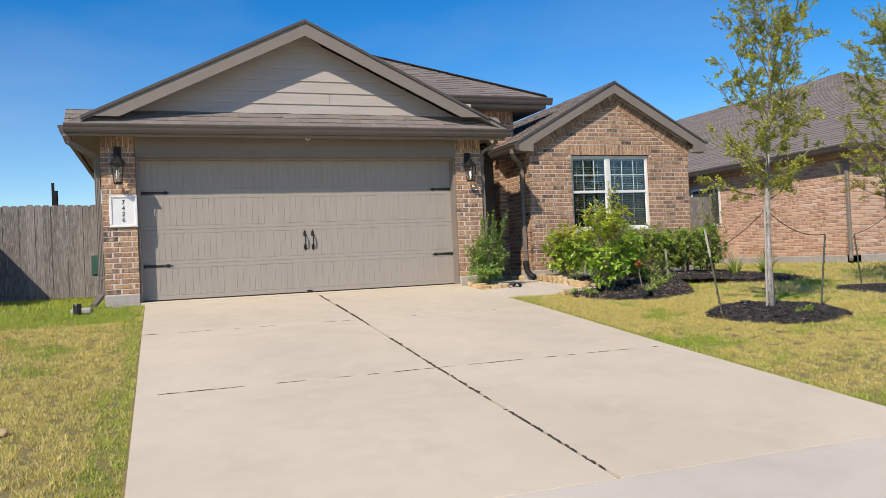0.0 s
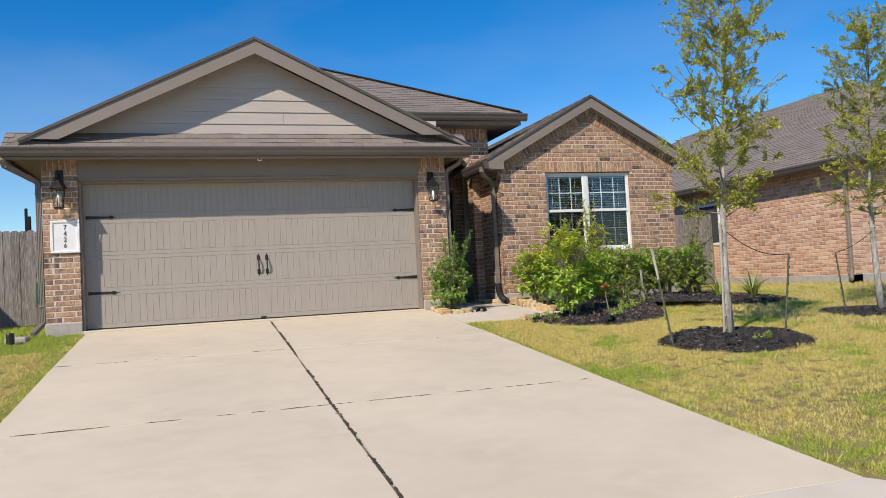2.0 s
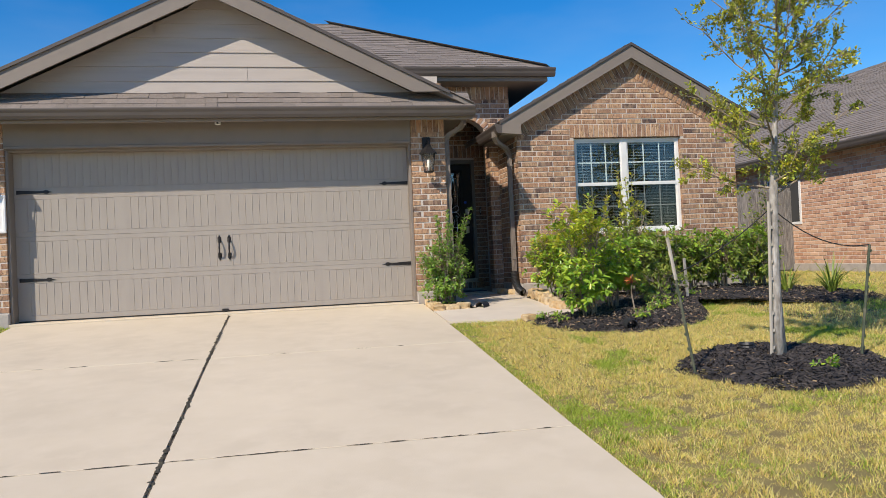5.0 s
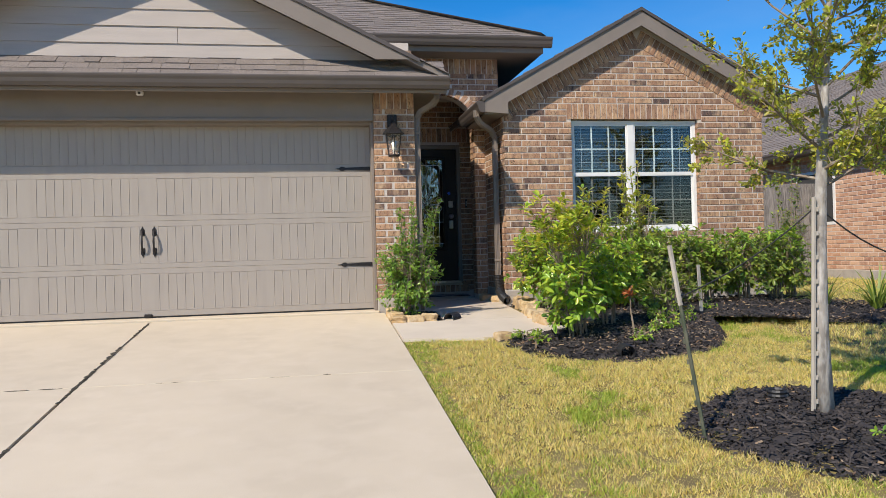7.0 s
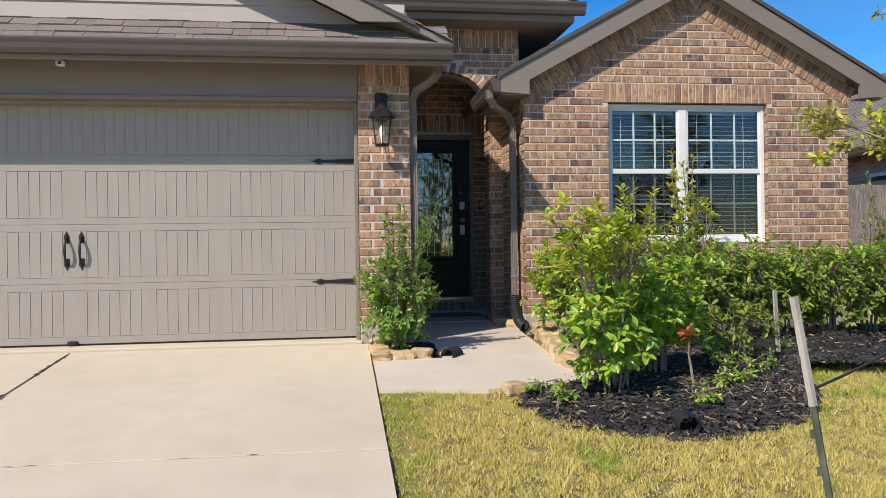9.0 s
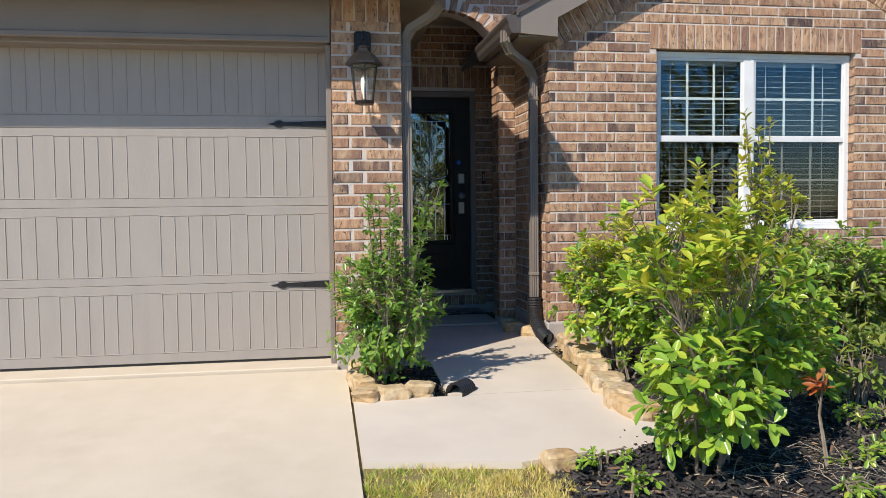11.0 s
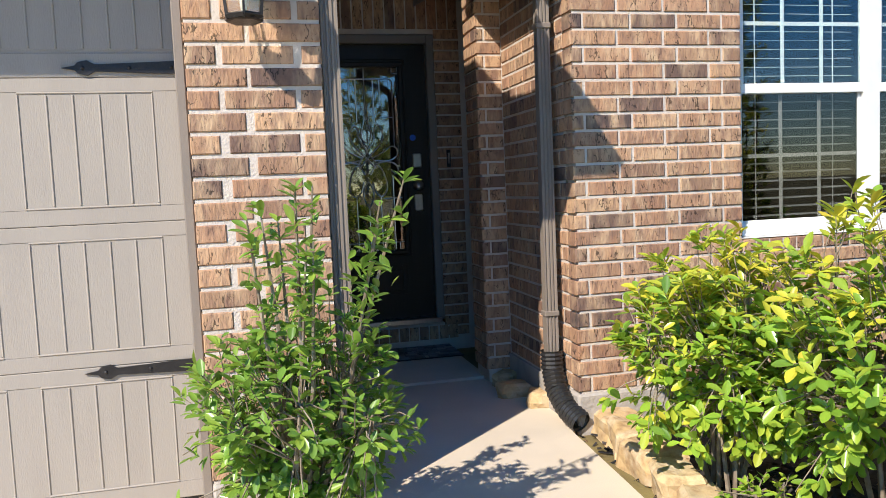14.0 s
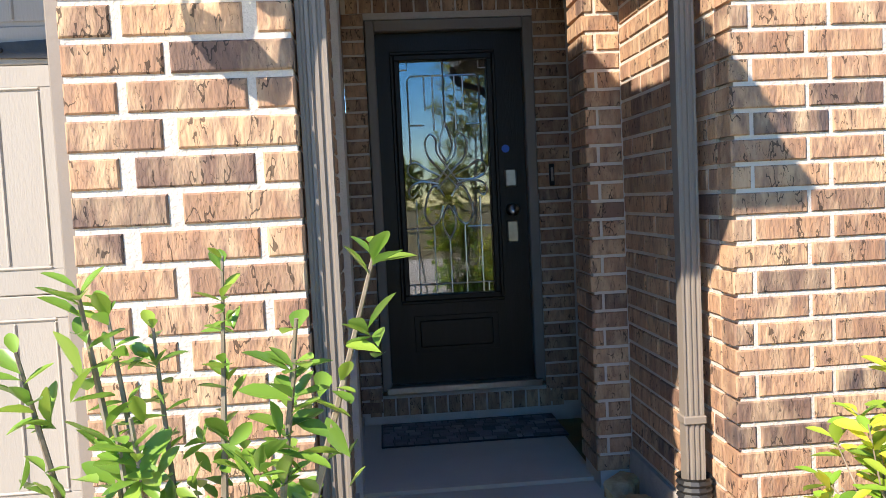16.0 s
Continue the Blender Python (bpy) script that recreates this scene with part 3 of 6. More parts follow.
for xe, ze in ((EX0 + 0.30, RZ - (RX - EX0 - 0.30) * SLOPE), (EX1 - 0.38, RZ - (EX1 - 0.38 - RX) * SLOPE)):
    lo, hi = (xe, ze), (RX, RZ)
    rake.prism([(lo[0], lo[1] - 0.03), (hi[0], hi[1] - 0.03), (hi[0], hi[1] - th - 0.03), (lo[0] + (0.42 if xe < RX else -0.42) * 0.92, lo[1] - 0.035)], RY - 0.012, RY + 0.018)
part("rake_board", rake, M_TRIM, roof_garage)
part("drip_edge", Build().prism([(EX0 + 0.2, RZ - (RX - EX0 - 0.2) * SLOPE - 0.03), (RX, RZ - 0.03), (RX, RZ + 0.012), (EX0 + 0.2, RZ - (RX - EX0 - 0.2) * SLOPE + 0.012)], RY - 0.035, RY - 0.013)
     .prism([(EX1 - 0.3, RZ - (EX1 - 0.3 - RX) * SLOPE - 0.03), (RX, RZ - 0.03), (RX, RZ + 0.012), (EX1 - 0.3, RZ - (EX1 - 0.3 - RX) * SLOPE + 0.012)], RY - 0.035, RY - 0.013), M_GUTTER, roof_garage)
# little shingled skirt below the gable
SY, SZ0, SZ1 = -0.345, 2.455, 2.73
roof_skirt = thing("roof_skirt", "narrow shingled skirt roof under the garage gable", "roof", kind="structure")
part("deck", roof_plane([(EX0, SY, SZ0), (EX1, SY, SZ0), (EX1 - 0.3, 0.03, SZ1), (EX0 + 0.3, 0.03, SZ1)], 0.04), M_TRIM, roof_skirt)
tagged(part("shingles", shingle_rows((EX0, SY, SZ0), (1, 0, 0), (0, 0.03 - SY, SZ1 - SZ0), EX1 - EX0, 0.46), M_SHINGLE, roof_skirt), kind="stuff")
solid("soffit_garage", Build().box(EX0 + 0.02, EX1 - 0.02, SY + 0.03, 0.06, 2.385, 2.40).box(GX1, EX1 - 0.02, 0.06, 2.6, 2.385, 2.40).box(EX0 + 0.02, GX0, 0.06, 9, 2.385, 2.40), M_TRIM, "taupe soffit under the garage eaves", "soffit", kind="structure")


def gutter_profile(flip=1):
    return [(0.0, 0.125), (-0.095 * flip, 0.125), (-0.102 * flip, 0.112), (-0.098 * flip, 0.095), (-0.085 * flip, 0.07), (-0.078 * flip, 0.035), (-0.06 * flip, 0.0), (0.0, 0.0)]


gutter = thing("gutter", "brown metal gutter along the garage eave", "gutter", kind="structure")
part("trough", Build().prism([(SY + y, 2.335 + z) for y, z in gutter_profile()], EX0, EX1, "x"), M_GUTTER, gutter)
part("fascia", Build().cbox(EX0 + 0.02, EX1 - 0.02, SY + 0.003, SY + 0.03, 2.30, 2.46, 0.004), M_TRIM, gutter)
gutter_side = thing("gutter", "brown metal gutter down the side eave of the garage", "gutter", kind="structure")
part("trough", Build().prism([(EX0 + 0.02 + y, 2.32 + z) for y, z in gutter_profile()], SY + 0.02, 9.0, "y"), M_GUTTER, gutter_side)

# ---- porch ----
PY, DY = 1.50, 2.62
AX0, AX1, ASZ, ACZ = 0.50, 1.45, 2.28, 2.66   # arch opening
wall_porch = thing("wall_porch", "tall brown brick porch wall with an arched opening", "wall", kind="structure")


def arch_z(x):
    q = (x - (AX0 + AX1) / 2) / ((AX1 - AX0) / 2)
    return ASZ + (ACZ - ASZ) * math.sqrt(max(0.0, 1 - q * q))


b = Build()
b.box(1.464, 1.95, PY + 0.005, PY + 0.24, -0.2, ASZ)
b.box(GX1 - 0.2, AX0 - 0.012, PY + 0.005, PY + 0.24, -0.2, ASZ)
na = 14
for i in range(na):
    x0, x1 = AX0 + (AX1 - AX0) * i / na, AX0 + (AX1 - AX0) * (i + 1) / na
    b.prism([(x0, arch_z(x0) + 0.01), (x1, arch_z(x1) + 0.01), (x1, 3.2), (x0, 3.2)], PY + 0.005, PY + 0.24)
b.box(AX1, 1.79, PY + 0.005, PY + 0.24, ASZ, 3.2).box(-1.6, AX0, PY + 0.005, PY + 0.24, ASZ, 3.2)
part("mortar", b, M_MORTAR, wall_porch)


def porch_spans(z):
    if z < ASZ:
        return [(1.45, 1.598)]
    if z < ACZ + 0.12:
        q = math.sqrt(max(0.0, 1 - ((z - 0.12 - ASZ) / (ACZ - ASZ)) ** 2)) if z - 0.12 > ASZ else 1.0
        h = (AX1 - AX0) / 2 * q + 0.04
        c = (AX0 + AX1) / 2
        return [(GX1, c - h), (c + h, 1.80)]
    return [(-1.0, 1.80)]


arch_bricks = []
for i in range(17):
    a = math.pi * (i + 0.5) / 17
    cx, cz = (AX0 + AX1) / 2, ASZ
    rx, rz = (AX1 - AX0) / 2 + 0.06, ACZ - ASZ + 0.06
    arch_bricks.append((cx + rx * math.cos(a), cz + rz * math.sin(a), COURSE - JOINT, 0.105, math.atan2(math.cos(a) * rz, math.sin(a) * rx)))
brick_wall(wall_porch, lay(0.04, 2.92, porch_spans) + arch_bricks + soldier(-0.4, 1.80, 2.925, 3.13), m=pose(0, PY, 0))
porch_pier_side = thing("porch_pier_side", "brick return of the porch pier", "wall", kind="structure")
brick_wall(porch_pier_side, lay(0.04, 2.3, lambda z: [(-PY - 0.24, -PY - 0.09)]), m=pose(1.45, 0, 0, 0, 0, -90))
wall_door = thing("wall_door", "shaded brown brick wall around the front door", "wall", kind="structure")
b = Build()
b.box(GX1, 0.575, DY + 0.005, DY + 0.2, -0.2, 3.0).box(1.482, 1.95, DY + 0.005, DY + 0.2, -0.2, 3.0).box(0.575, 1.482, DY + 0.005, DY + 0.2, 2.16, 3.0).box(0.575, 1.482, DY + 0.005, DY + 0.2, -0.2, 0.14)
part("mortar", b, M_MORTAR, wall_door)
brick_wall(wall_door, lay(0.04, 2.19, lambda z: [(GX1, 0.575), (1.482, 1.66)]) + soldier(GX1 + 0.02, 1.66, 2.19, 2.40) + lay(2.41, 2.8, lambda z: [(GX1, 1.66)])
           + soldier(0.5, 1.58, 0.02, 0.125), m=pose(0, DY, 0))
# out of view; pale siding colour chosen so it reflects light into the porch
solid("ceiling_porch", Build().box(GX1, 1.64, PY + 0.24, DY, 2.80, 2.83), M_SIDING, "unseen porch ceiling, made pale to bounce light into the porch", "ceiling", kind="structure")

# ---- wing ----
WX0, WX1, WY = 1.60, 4.98, 0.53
AXW, AZW, SW, WRY = 3.32, 3.50, 0.557, 0.385
wall_wing = thing("wall_wing", "brown brick gabled front wall with a twin window", "wall", kind="structure")
NX0, NX1, NZ0, NZ1 = 2.455, 4.10, 0.80, 2.17


def wing_top(x):
    return AZW - 0.10 - abs(x - AXW) * SW


b = Build()
d0, d1 = WY + 0.005, WY + 0.10
b.box(WX0 + 0.014, NX0 - 0.004, d0, d1, 0.1, 2.3).box(NX1 + 0.012, WX1 - 0.012, d0, d1, 0.1, 2.3).box(NX0 - 0.012, NX1 + 0.012, d0, d1, 0.1, NZ0 - 0.012).box(NX0 - 0.012, NX1 + 0.012, d0, d1, NZ1 + 0.012, 2.3)
b.prism([(WX0 + 0.012, 2.3), (WX1 - 0.012, 2.3), (WX1 - 0.012, wing_top(WX1)), (AXW, AZW - 0.1), (WX0 + 0.012, wing_top(WX0))], d0, d1)
part("mortar", b, M_MORTAR, wall_wing)
part("footing", Build().cbox(WX0 - 0.012, WX1 + 0.012, WY - 0.012, WY + 0.15, -0.3, 0.13, 0.01), M_FOUND, wall_wing)


def wing_spans(z):
    lim = (AZW - 0.10 - 0.27 - z) / SW
    a, c = max(WX0, AXW - lim), min(WX1, AXW + lim)
    if lim <= 0.05:
        return []
    if NZ0 - 0.09 < z < NZ1:
        return [(a, NX0), (NX1, c)]
    if NZ1 <= z < 2.367:
        return [(a, NX0 - 0.06), (NX1 + 0.06, c)]
    return [(a, c)]


row = lay(0.135, 3.4, wing_spans, WX0 + 0.063, WX0 - 0.004)
row += soldier(NX0 - 0.06, NX1 + 0.06, NZ1 + 0.002, 2.367) + soldier(NX0, NX1, 0.655 + 0.0744, NZ0 - 0.005)
rake_row = []
for side in (-1, 1):
    ang = math.atan(SW)
    s = 0.05
    while s < 1.93:
        cx = AXW + side * s * math.cos(ang)
        cz = AZW - 0.10 - s * math.sin(ang) - 0.085 - 0.105 / math.cos(ang)
        rake_row.append((cx, cz, COURSE - JOINT, 0.195, side * ang))
        s += COURSE
brick_wall(wall_wing, row, m=pose(0, WY, 0), near=(2.0, 1.0))
brick_wall(wall_wing, rake_row, m=pose(0, WY - 0.006, 0), limit=60)
wall_wing_side = thing("wall_wing_side", "brown brick return wall beside the walkway", "wall", kind="structure")
part("mortar", Build().box(WX0 + 0.005, WX0 + 0.2, WY + 0.102, PY + 0.02, 0.0, 2.4), M_MORTAR, wall_wing_side)
part("footing", Build().box(WX0 - 0.012, WX0 + 0.2, WY + 0.152, PY, -0.2, 0.13), M_FOUND, wall_wing_side)
brick_wall(wall_wing_side, lay(0.135, 2.36, lambda z: [(-PY + 0.0, -WY - 0.092)]), m=pose(WX0, 0, 0, 0, 0, -90))
solid("wall_wing_right", Build().box(WX1 - 0.2, WX1 - 0.012, WY + 0.102, 9, -0.2, 2.3), M_MORTAR, "side wall of the wing", "wall", kind="structure")
roof_wing = thing("roof_wing", "brown-grey shingle gable roof over the wing", "roof", kind="structure")
hw = 1.97
ez = AZW - hw * SW
part("deck", roof_plane([(AXW - hw, WRY, ez), (AXW, WRY, AZW), (AXW, 8, AZW), (AXW - hw, 8, ez)]), M_TRIM, roof_wing)
part("deck", roof_plane([(AXW, WRY, AZW), (AXW + hw, WRY, ez), (AXW + hw, 8, ez), (AXW, 8, AZW)]), M_TRIM, roof_wing)
sl = math.hypot(hw, AZW - ez)
tagged(part("shingles", shingle_rows((AXW - hw, 6.0, ez), (0, -1, 0), (1, 0, SW), 6.0 - WRY + 0.02, sl), M_SHINGLE, roof_wing), kind="stuff")
tagged(part("shingles", shingle_rows((AXW + hw, WRY - 0.02, ez), (0, 1, 0), (-1, 0, SW), 4.0, sl), M_SHINGLE, roof_wing), kind="stuff")
rk = Build()
for s in (-1, 1):
    xe = AXW + s * hw
    rk.prism([(xe, ez - 0.03), (AXW, AZW - 0.03), (AXW, AZW - 0.21), (AXW + s * (hw - 0.28), ez - 0.21 + 0.28 * SW), (AXW + s * (hw - 0.28), ez - 0.19), (xe, ez - 0.17)][:: s], WRY - 0.015, WRY + 0.02)
part("rake_board", rk, M_TRIM, roof_wing)
dp = Build()
for s in (-1, 1):
    dp.prism([(AXW + s * (hw + 0.03), ez - 0.045), (AXW, AZW - 0.028), (AXW, AZW + 0.012), (AXW + s * (hw + 0.03), ez - 0.005)][::s], WRY - 0.035, WRY - 0.016)
part("drip_edge", dp, M_GUTTER, roof_wing)
sf = Build()
for s in (-1, 1):
    a, c = sorted((AXW + s * (hw - 0.02), AXW + s * (hw - 0.30)))
    sf.box(a, c, WRY + 0.02, WY - 0.002, ez - 0.19, ez - 0.175)
    sf.add([(AXW + s * (hw - 0.28), WRY + 0.02, ez - 0.06 + 0.28 * SW), (AXW, WRY + 0.02, AZW - 0.075), (AXW, WY + 0.05, AZW - 0.075), (AXW + s * (hw - 0.28), WY + 0.05, ez - 0.06 + 0.28 * SW)], [(0, 1, 2, 3)])
part("soffit", sf, M_TRIM, roof_wing)
part("eave_box", Build().box(AXW - hw + 0.01, AXW - hw + 0.3, WY + 0.0, PY, ez - 0.19, ez - 0.17).box(AXW - hw, AXW - hw + 0.02, WRY + 0.02, PY, ez - 0.19, ez - 0.05), M_TRIM, roof_wing)
gutter_wing = thing("gutter", "short brown gutter at the porch side of the wing", "gutter", kind="structure")
part("trough", Build().prism([(AXW - hw + y, ez - 0.17 + z) for y, z in gutter_profile()], WRY - 0.02, PY - 0.02, "y"), M_GUTTER, gutter_wing)

# ---- upper roof over the porch ----
UX, UY, UZ, US = 2.34, 1.14, 3.33, 0.505
roof_upper = thing("roof_upper", "brown-grey shingle hip roof above the porch", "roof", kind="structure")
UR = 3.05
part("deck", roof_plane([(-2.5, UY, UZ), (UX, UY, UZ), (UX - UR, UY + UR, UZ + UR * US), (-2.5, UY + UR, UZ + UR * US)]), M_TRIM, roof_upper)
part("deck", roof_plane([(UX, UY, UZ), (UX, UY + 2 * UR, UZ), (UX - UR, UY + UR, UZ + UR * US)]), M_TRIM, roof_upper)
part("deck", roof_plane([(UX, UY + 2 * UR, UZ), (-2.5, UY + 2 * UR, UZ), (-2.5, UY + UR, UZ + UR * US), (UX - UR, UY + UR, UZ + UR * US)]), M_SHINGLE, roof_upper)
k = math.sqrt(1 + US * US)
tagged(part("shingles", shingle_rows((-2.5, UY - 0.02, UZ), (1, 0, 0), (0, 1, US), UX + 2.5, UR * k, right=lambda t: UX + 2.5 - t / k), M_SHINGLE, roof_upper), kind="stuff")
tagged(part("shingles", shingle_rows((UX + 0.02, UY, UZ), (0, 1, 0), (-1, 0, US), 2 * UR, UR * k, left=lambda t: t / k, right=lambda t: 2 * UR - t / k), M_SHINGLE, roof_upper), kind="stuff")
hip_a, hip_b = Vector((UX + 0.01, UY - 0.01, UZ + 0.012)), Vector((UX - UR, UY + UR, UZ + UR * US + 0.02))
for i in range(18):
    p, q = hip_a.lerp(hip_b, i / 18), hip_a.lerp(hip_b, (i + 1.12) / 18)
    side = Vector((0.075, 0.075, -0.03))
    part("hip_cap", Build().add([p - side, p + Vector((0, 0, 0.016)), p + side, q + side, q + Vector((0, 0, 0.006)), q - side], [(0, 1, 4, 5), (1, 2, 3, 4)]), M_SHINGLE, roof_upper)
part("fascia", Build().cbox(-1.2, UX - 0.02, UY + 0.005, UY + 0.03, UZ - 0.2, UZ - 0.03, 0.004).cbox(UX - 0.045, UX - 0.02, UY + 0.031, 6.5, UZ - 0.2, UZ - 0.03, 0.004), M_TRIM, roof_upper)
part("soffit", Build().box(-1.2, UX - 0.05, UY + 0.03, PY + 0.02, UZ - 0.2, UZ - 0.185).box(1.79, UX - 0.05, PY + 0.02, 6.5, UZ - 0.2, UZ - 0.185), M_TRIM, roof_upper)
gutter_upper = thing("gutter", "brown metal gutter on the upper eave", "gutter", kind="structure")
part("trough", Build().prism([(UY + y, UZ - 0.135 + z) for y, z in gutter_profile()], -1.2, UX + 0.08, "x"), M_GUTTER, gutter_upper)
solid("wall_upper_side", Build().box(1.70, 1.788, PY + 0.24, 6.5, 2.3, 3.2), M_MORTAR, "side of the raised porch wall", "wall", kind="structure")


# ---- garage door ----
GY, DC = 0.21, -2.40
garage_door = thing("garage_door", "taupe carriage-style garage door with embossed panels, closed", "garage door", kind="structure")
COLS = [(s * a, s * c) for s in (-1, 1) for a, c in ((0.10, 0.535), (0.67, 1.10), (1.30, 1.73), (1.85, 2.275))]
COLS = sorted((DC + min(p), DC + max(p)) for p in COLS)
ROWS = ((0.005, 0.5155, 0.074, 0.455), (0.517, 1.0215, 0.578, 0.9625), (1.023, 1.5295, 1.087, 1.4745))


def panel_boards(x0, x1, z0, z1, n):
    b = Build()
    w = (x1 - x0) / n
    b.box(x0, x1, GY + 0.0005, GY + 0.014, z0, z1)
    for i in range(1, n):
        b.cbox(x0 + i * w - 0.0045, x0 + i * w + 0.0045, GY - 0.0035, GY + 0.004, z0 + 0.002, z1 - 0.002, 0.0032)
    return b


for z0, z1, p0, p1 in ROWS:
    g = Build().box(-4.84, 0.03, GY + 0.0045, GY + 0.05, z0, z1)
    edges = [-4.84] + [x for c in COLS for x in c] + [0.03]
    g.cbox(-4.84, 0.03, GY, GY + 0.0055, z0, p0 - 0.006, 0.004).cbox(-4.84, 0.03, GY, GY + 0.0055, p1 + 0.006, z1, 0.004)
    for i in range(0, len(edges), 2):
        g.box(edges[i] + (0.006 if i else 0), edges[i + 1] - (0.006 if i + 2 < len(edges) else 0), GY, GY + 0.0055, p0 - 0.006, p1 + 0.006)
    sec = part("door_section", g, M_DOORPAINT, garage_door)
    for x0, x1 in COLS:
        board = panel_boards(x0, x1, p0, p1, 5)
        for a, c, e, f in ((x0 - 0.008, x1 + 0.008, p1, p1 + 0.008), (x0 - 0.008, x1 + 0.008, p0 - 0.008, p0), (x0 - 0.008, x0, p0, p1), (x1, x1 + 0.008, p0, p1)):
            board.cbox(a, c, GY - 0.0035, GY + 0.004, e, f, 0.0032)
        part("panel", board, M_DOORPAINT, sec)
g = Build().box(-4.84, 0.03, GY + 0.0045, GY + 0.05, 1.531, 2.10).cbox(-4.84, 0.03, GY, GY + 0.0055, 1.531, 1.615, 0.004)
sec = part("door_section", g, M_DOORPAINT, garage_door)
part("panel", panel_boards(-4.82, 0.01, 1.625, 2.06, 56), M_DOORPAINT, sec)
part("weather_seal", Build().box(-4.84, 0.03, GY + 0.01, GY + 0.05, -0.012, 0.004), M_PIPE, garage_door)
for x in (DC - 0.0,):
    part("lift_handle", Build().cbox(x - 0.06, x + 0.02, GY - 0.03, GY + 0.01, -0.005, 0.03, 0.006), M_IRON, garage_door)
for xa, d in ((-4.80, 1), (0.0, -1)):
    for z in (1.562, 0.497):
        h = Build()
        pts = [(xa, z - 0.024), (xa + d * 0.30, z - 0.012), (xa + d * 0.325, z - 0.026), (xa + d * 0.355, z - 0.02), (xa + d * 0.365, z - 0.008), (xa + d * 0.41, z),
               (xa + d * 0.365, z + 0.008), (xa + d * 0.355, z + 0.02), (xa + d * 0.325, z + 0.026), (xa + d * 0.30, z + 0.012), (xa, z + 0.024)]
        h.prism(pts[::-1] if d > 0 else pts, GY - 0.009, GY - 0.001)
        for q in (0.05, 0.19, 0.34):
            h.lathe([(0.007, 0), (0.006, 0.004), (0.0, 0.006)], 8)
            n8 = 8 * 3
            h.v[-n8:] = [(xa + d * q + v[0], GY - 0.009 - v[2], z + v[1]) for v in h.v[-n8:]]
        part("strap_hinge", h, M_IRON, garage_door, "black iron strap hinge")
for s in (-1, 1):
    x = DC + s * 0.06
    h = Build()
    h.tube([(x, GY - 0.004, 0.92), (x, GY - 0.02, 0.905), (x, GY - 0.05, 0.865), (x, GY - 0.06, 0.80), (x, GY - 0.05, 0.735), (x, GY - 0.02, 0.695), (x, GY - 0.004, 0.68)],
           [0.006, 0.010, 0.009, 0.012, 0.009, 0.010, 0.006], 8)
    for z in (0.90, 0.70):
        h.cbox(x - 0.022, x + 0.022, GY - 0.008, GY + 0.001, z - 0.035, z + 0.035, 0.004)
        h.prism([(x - 0.014, z + 0.034), (x + 0.014, z + 0.034), (x, z + 0.068)] if z > 0.8 else [(x + 0.014, z - 0.034), (x - 0.014, z - 0.034), (x, z - 0.068)], GY - 0.007, GY + 0.001)
    part("pull_handle", h, M_IRON, garage_door, "black iron pull handle")


# ---- wall lanterns ----
def lantern(m):
    """Coach lantern hung from a scrolled arm; origin at the bottom of its cage, wall behind at +y."""
    t = thing("wall_lantern", "black metal coach lantern with seeded glass on brick", "wall lamp", m, "lanterns beside the garage")
    part("back_plate", Build().cbox(-0.055, 0.055, 0.095, 0.118, 0.20, 0.42, 0.012), M_IRON, t)
    part("arm", Build().tube([(0, 0.10, 0.33), (0, 0.06, 0.365), (0, 0.02, 0.40), (0, 0.0, 0.385), (0, 0, 0.345)], 0.009, 8), M_IRON, t, smooth=True)
    n = 6
    ring = [(math.cos(math.pi / 6 + 2 * math.pi * k / n), math.sin(math.pi / 6 + 2 * math.pi * k / n)) for k in range(n)]
    cage = Build()
    for k in range(n):
        c, s = ring[k]
        c2, s2 = ring[(k + 1) % n]
        cage.tube([(c * 0.062, s * 0.062, 0.012), (c * 0.092, s * 0.092, 0.215)], 0.0055, 4)
        cage.tube([(c * 0.062, s * 0.062, 0.012), (c2 * 0.062, s2 * 0.062, 0.012)], 0.008, 4)
        cage.tube([(c * 0.092, s * 0.092, 0.215), (c2 * 0.092, s2 * 0.092, 0.215)], 0.008, 4)
    cage.lathe([(0.055, 0.0), (0.062, 0.004), (0.055, 0.010)], 6)
    part("cage", cage, M_IRON, t)
    roof = Build().lathe([(0.122, 0.213), (0.118, 0.223), (0.08, 0.262), (0.05, 0.285), (0.042, 0.300), (0.044, 0.306), (0.03, 0.318), (0.012, 0.325), (0.012, 0.338), (0.017, 0.345), (0.010, 0.356), (0.0, 0.372)], 6)
    part("roof", roof, M_IRON, t)
    for k in range(n):
        (c, s), (c2, s2) = ring[k], ring[(k + 1) % n]
        g = Build().add([(c * 0.060, s * 0.060, 0.016), (c2 * 0.060, s2 * 0.060, 0.016), (c2 * 0.089, s2 * 0.089, 0.212), (c * 0.089, s * 0.089, 0.212),
                         (c * 0.058, s * 0.058, 0.016), (c2 * 0.058, s2 * 0.058, 0.016), (c2 * 0.087, s2 * 0.087, 0.212), (c * 0.087, s * 0.087, 0.212)],
                        [(0, 1, 2, 3), (7, 6, 5, 4), (0, 4, 5, 1), (2, 6, 7, 3), (1, 5, 6, 2), (0, 3, 7, 4)])
        p = part("pane", g, M_LAMPGLASS, t)
        p.visible_shadow = False
    part("bulb", Build().lathe([(0.008, 0.02), (0.012, 0.06), (0.018, 0.07), (0.026, 0.11), (0.018, 0.15), (0.004, 0.165)], 10), M_BULB, t, smooth=True)
    return t


lamp = lantern(pose(0.21, -0.132, 1.65) @ Matrix.Diagonal((0.97, 1.1, 1.14, 1)))
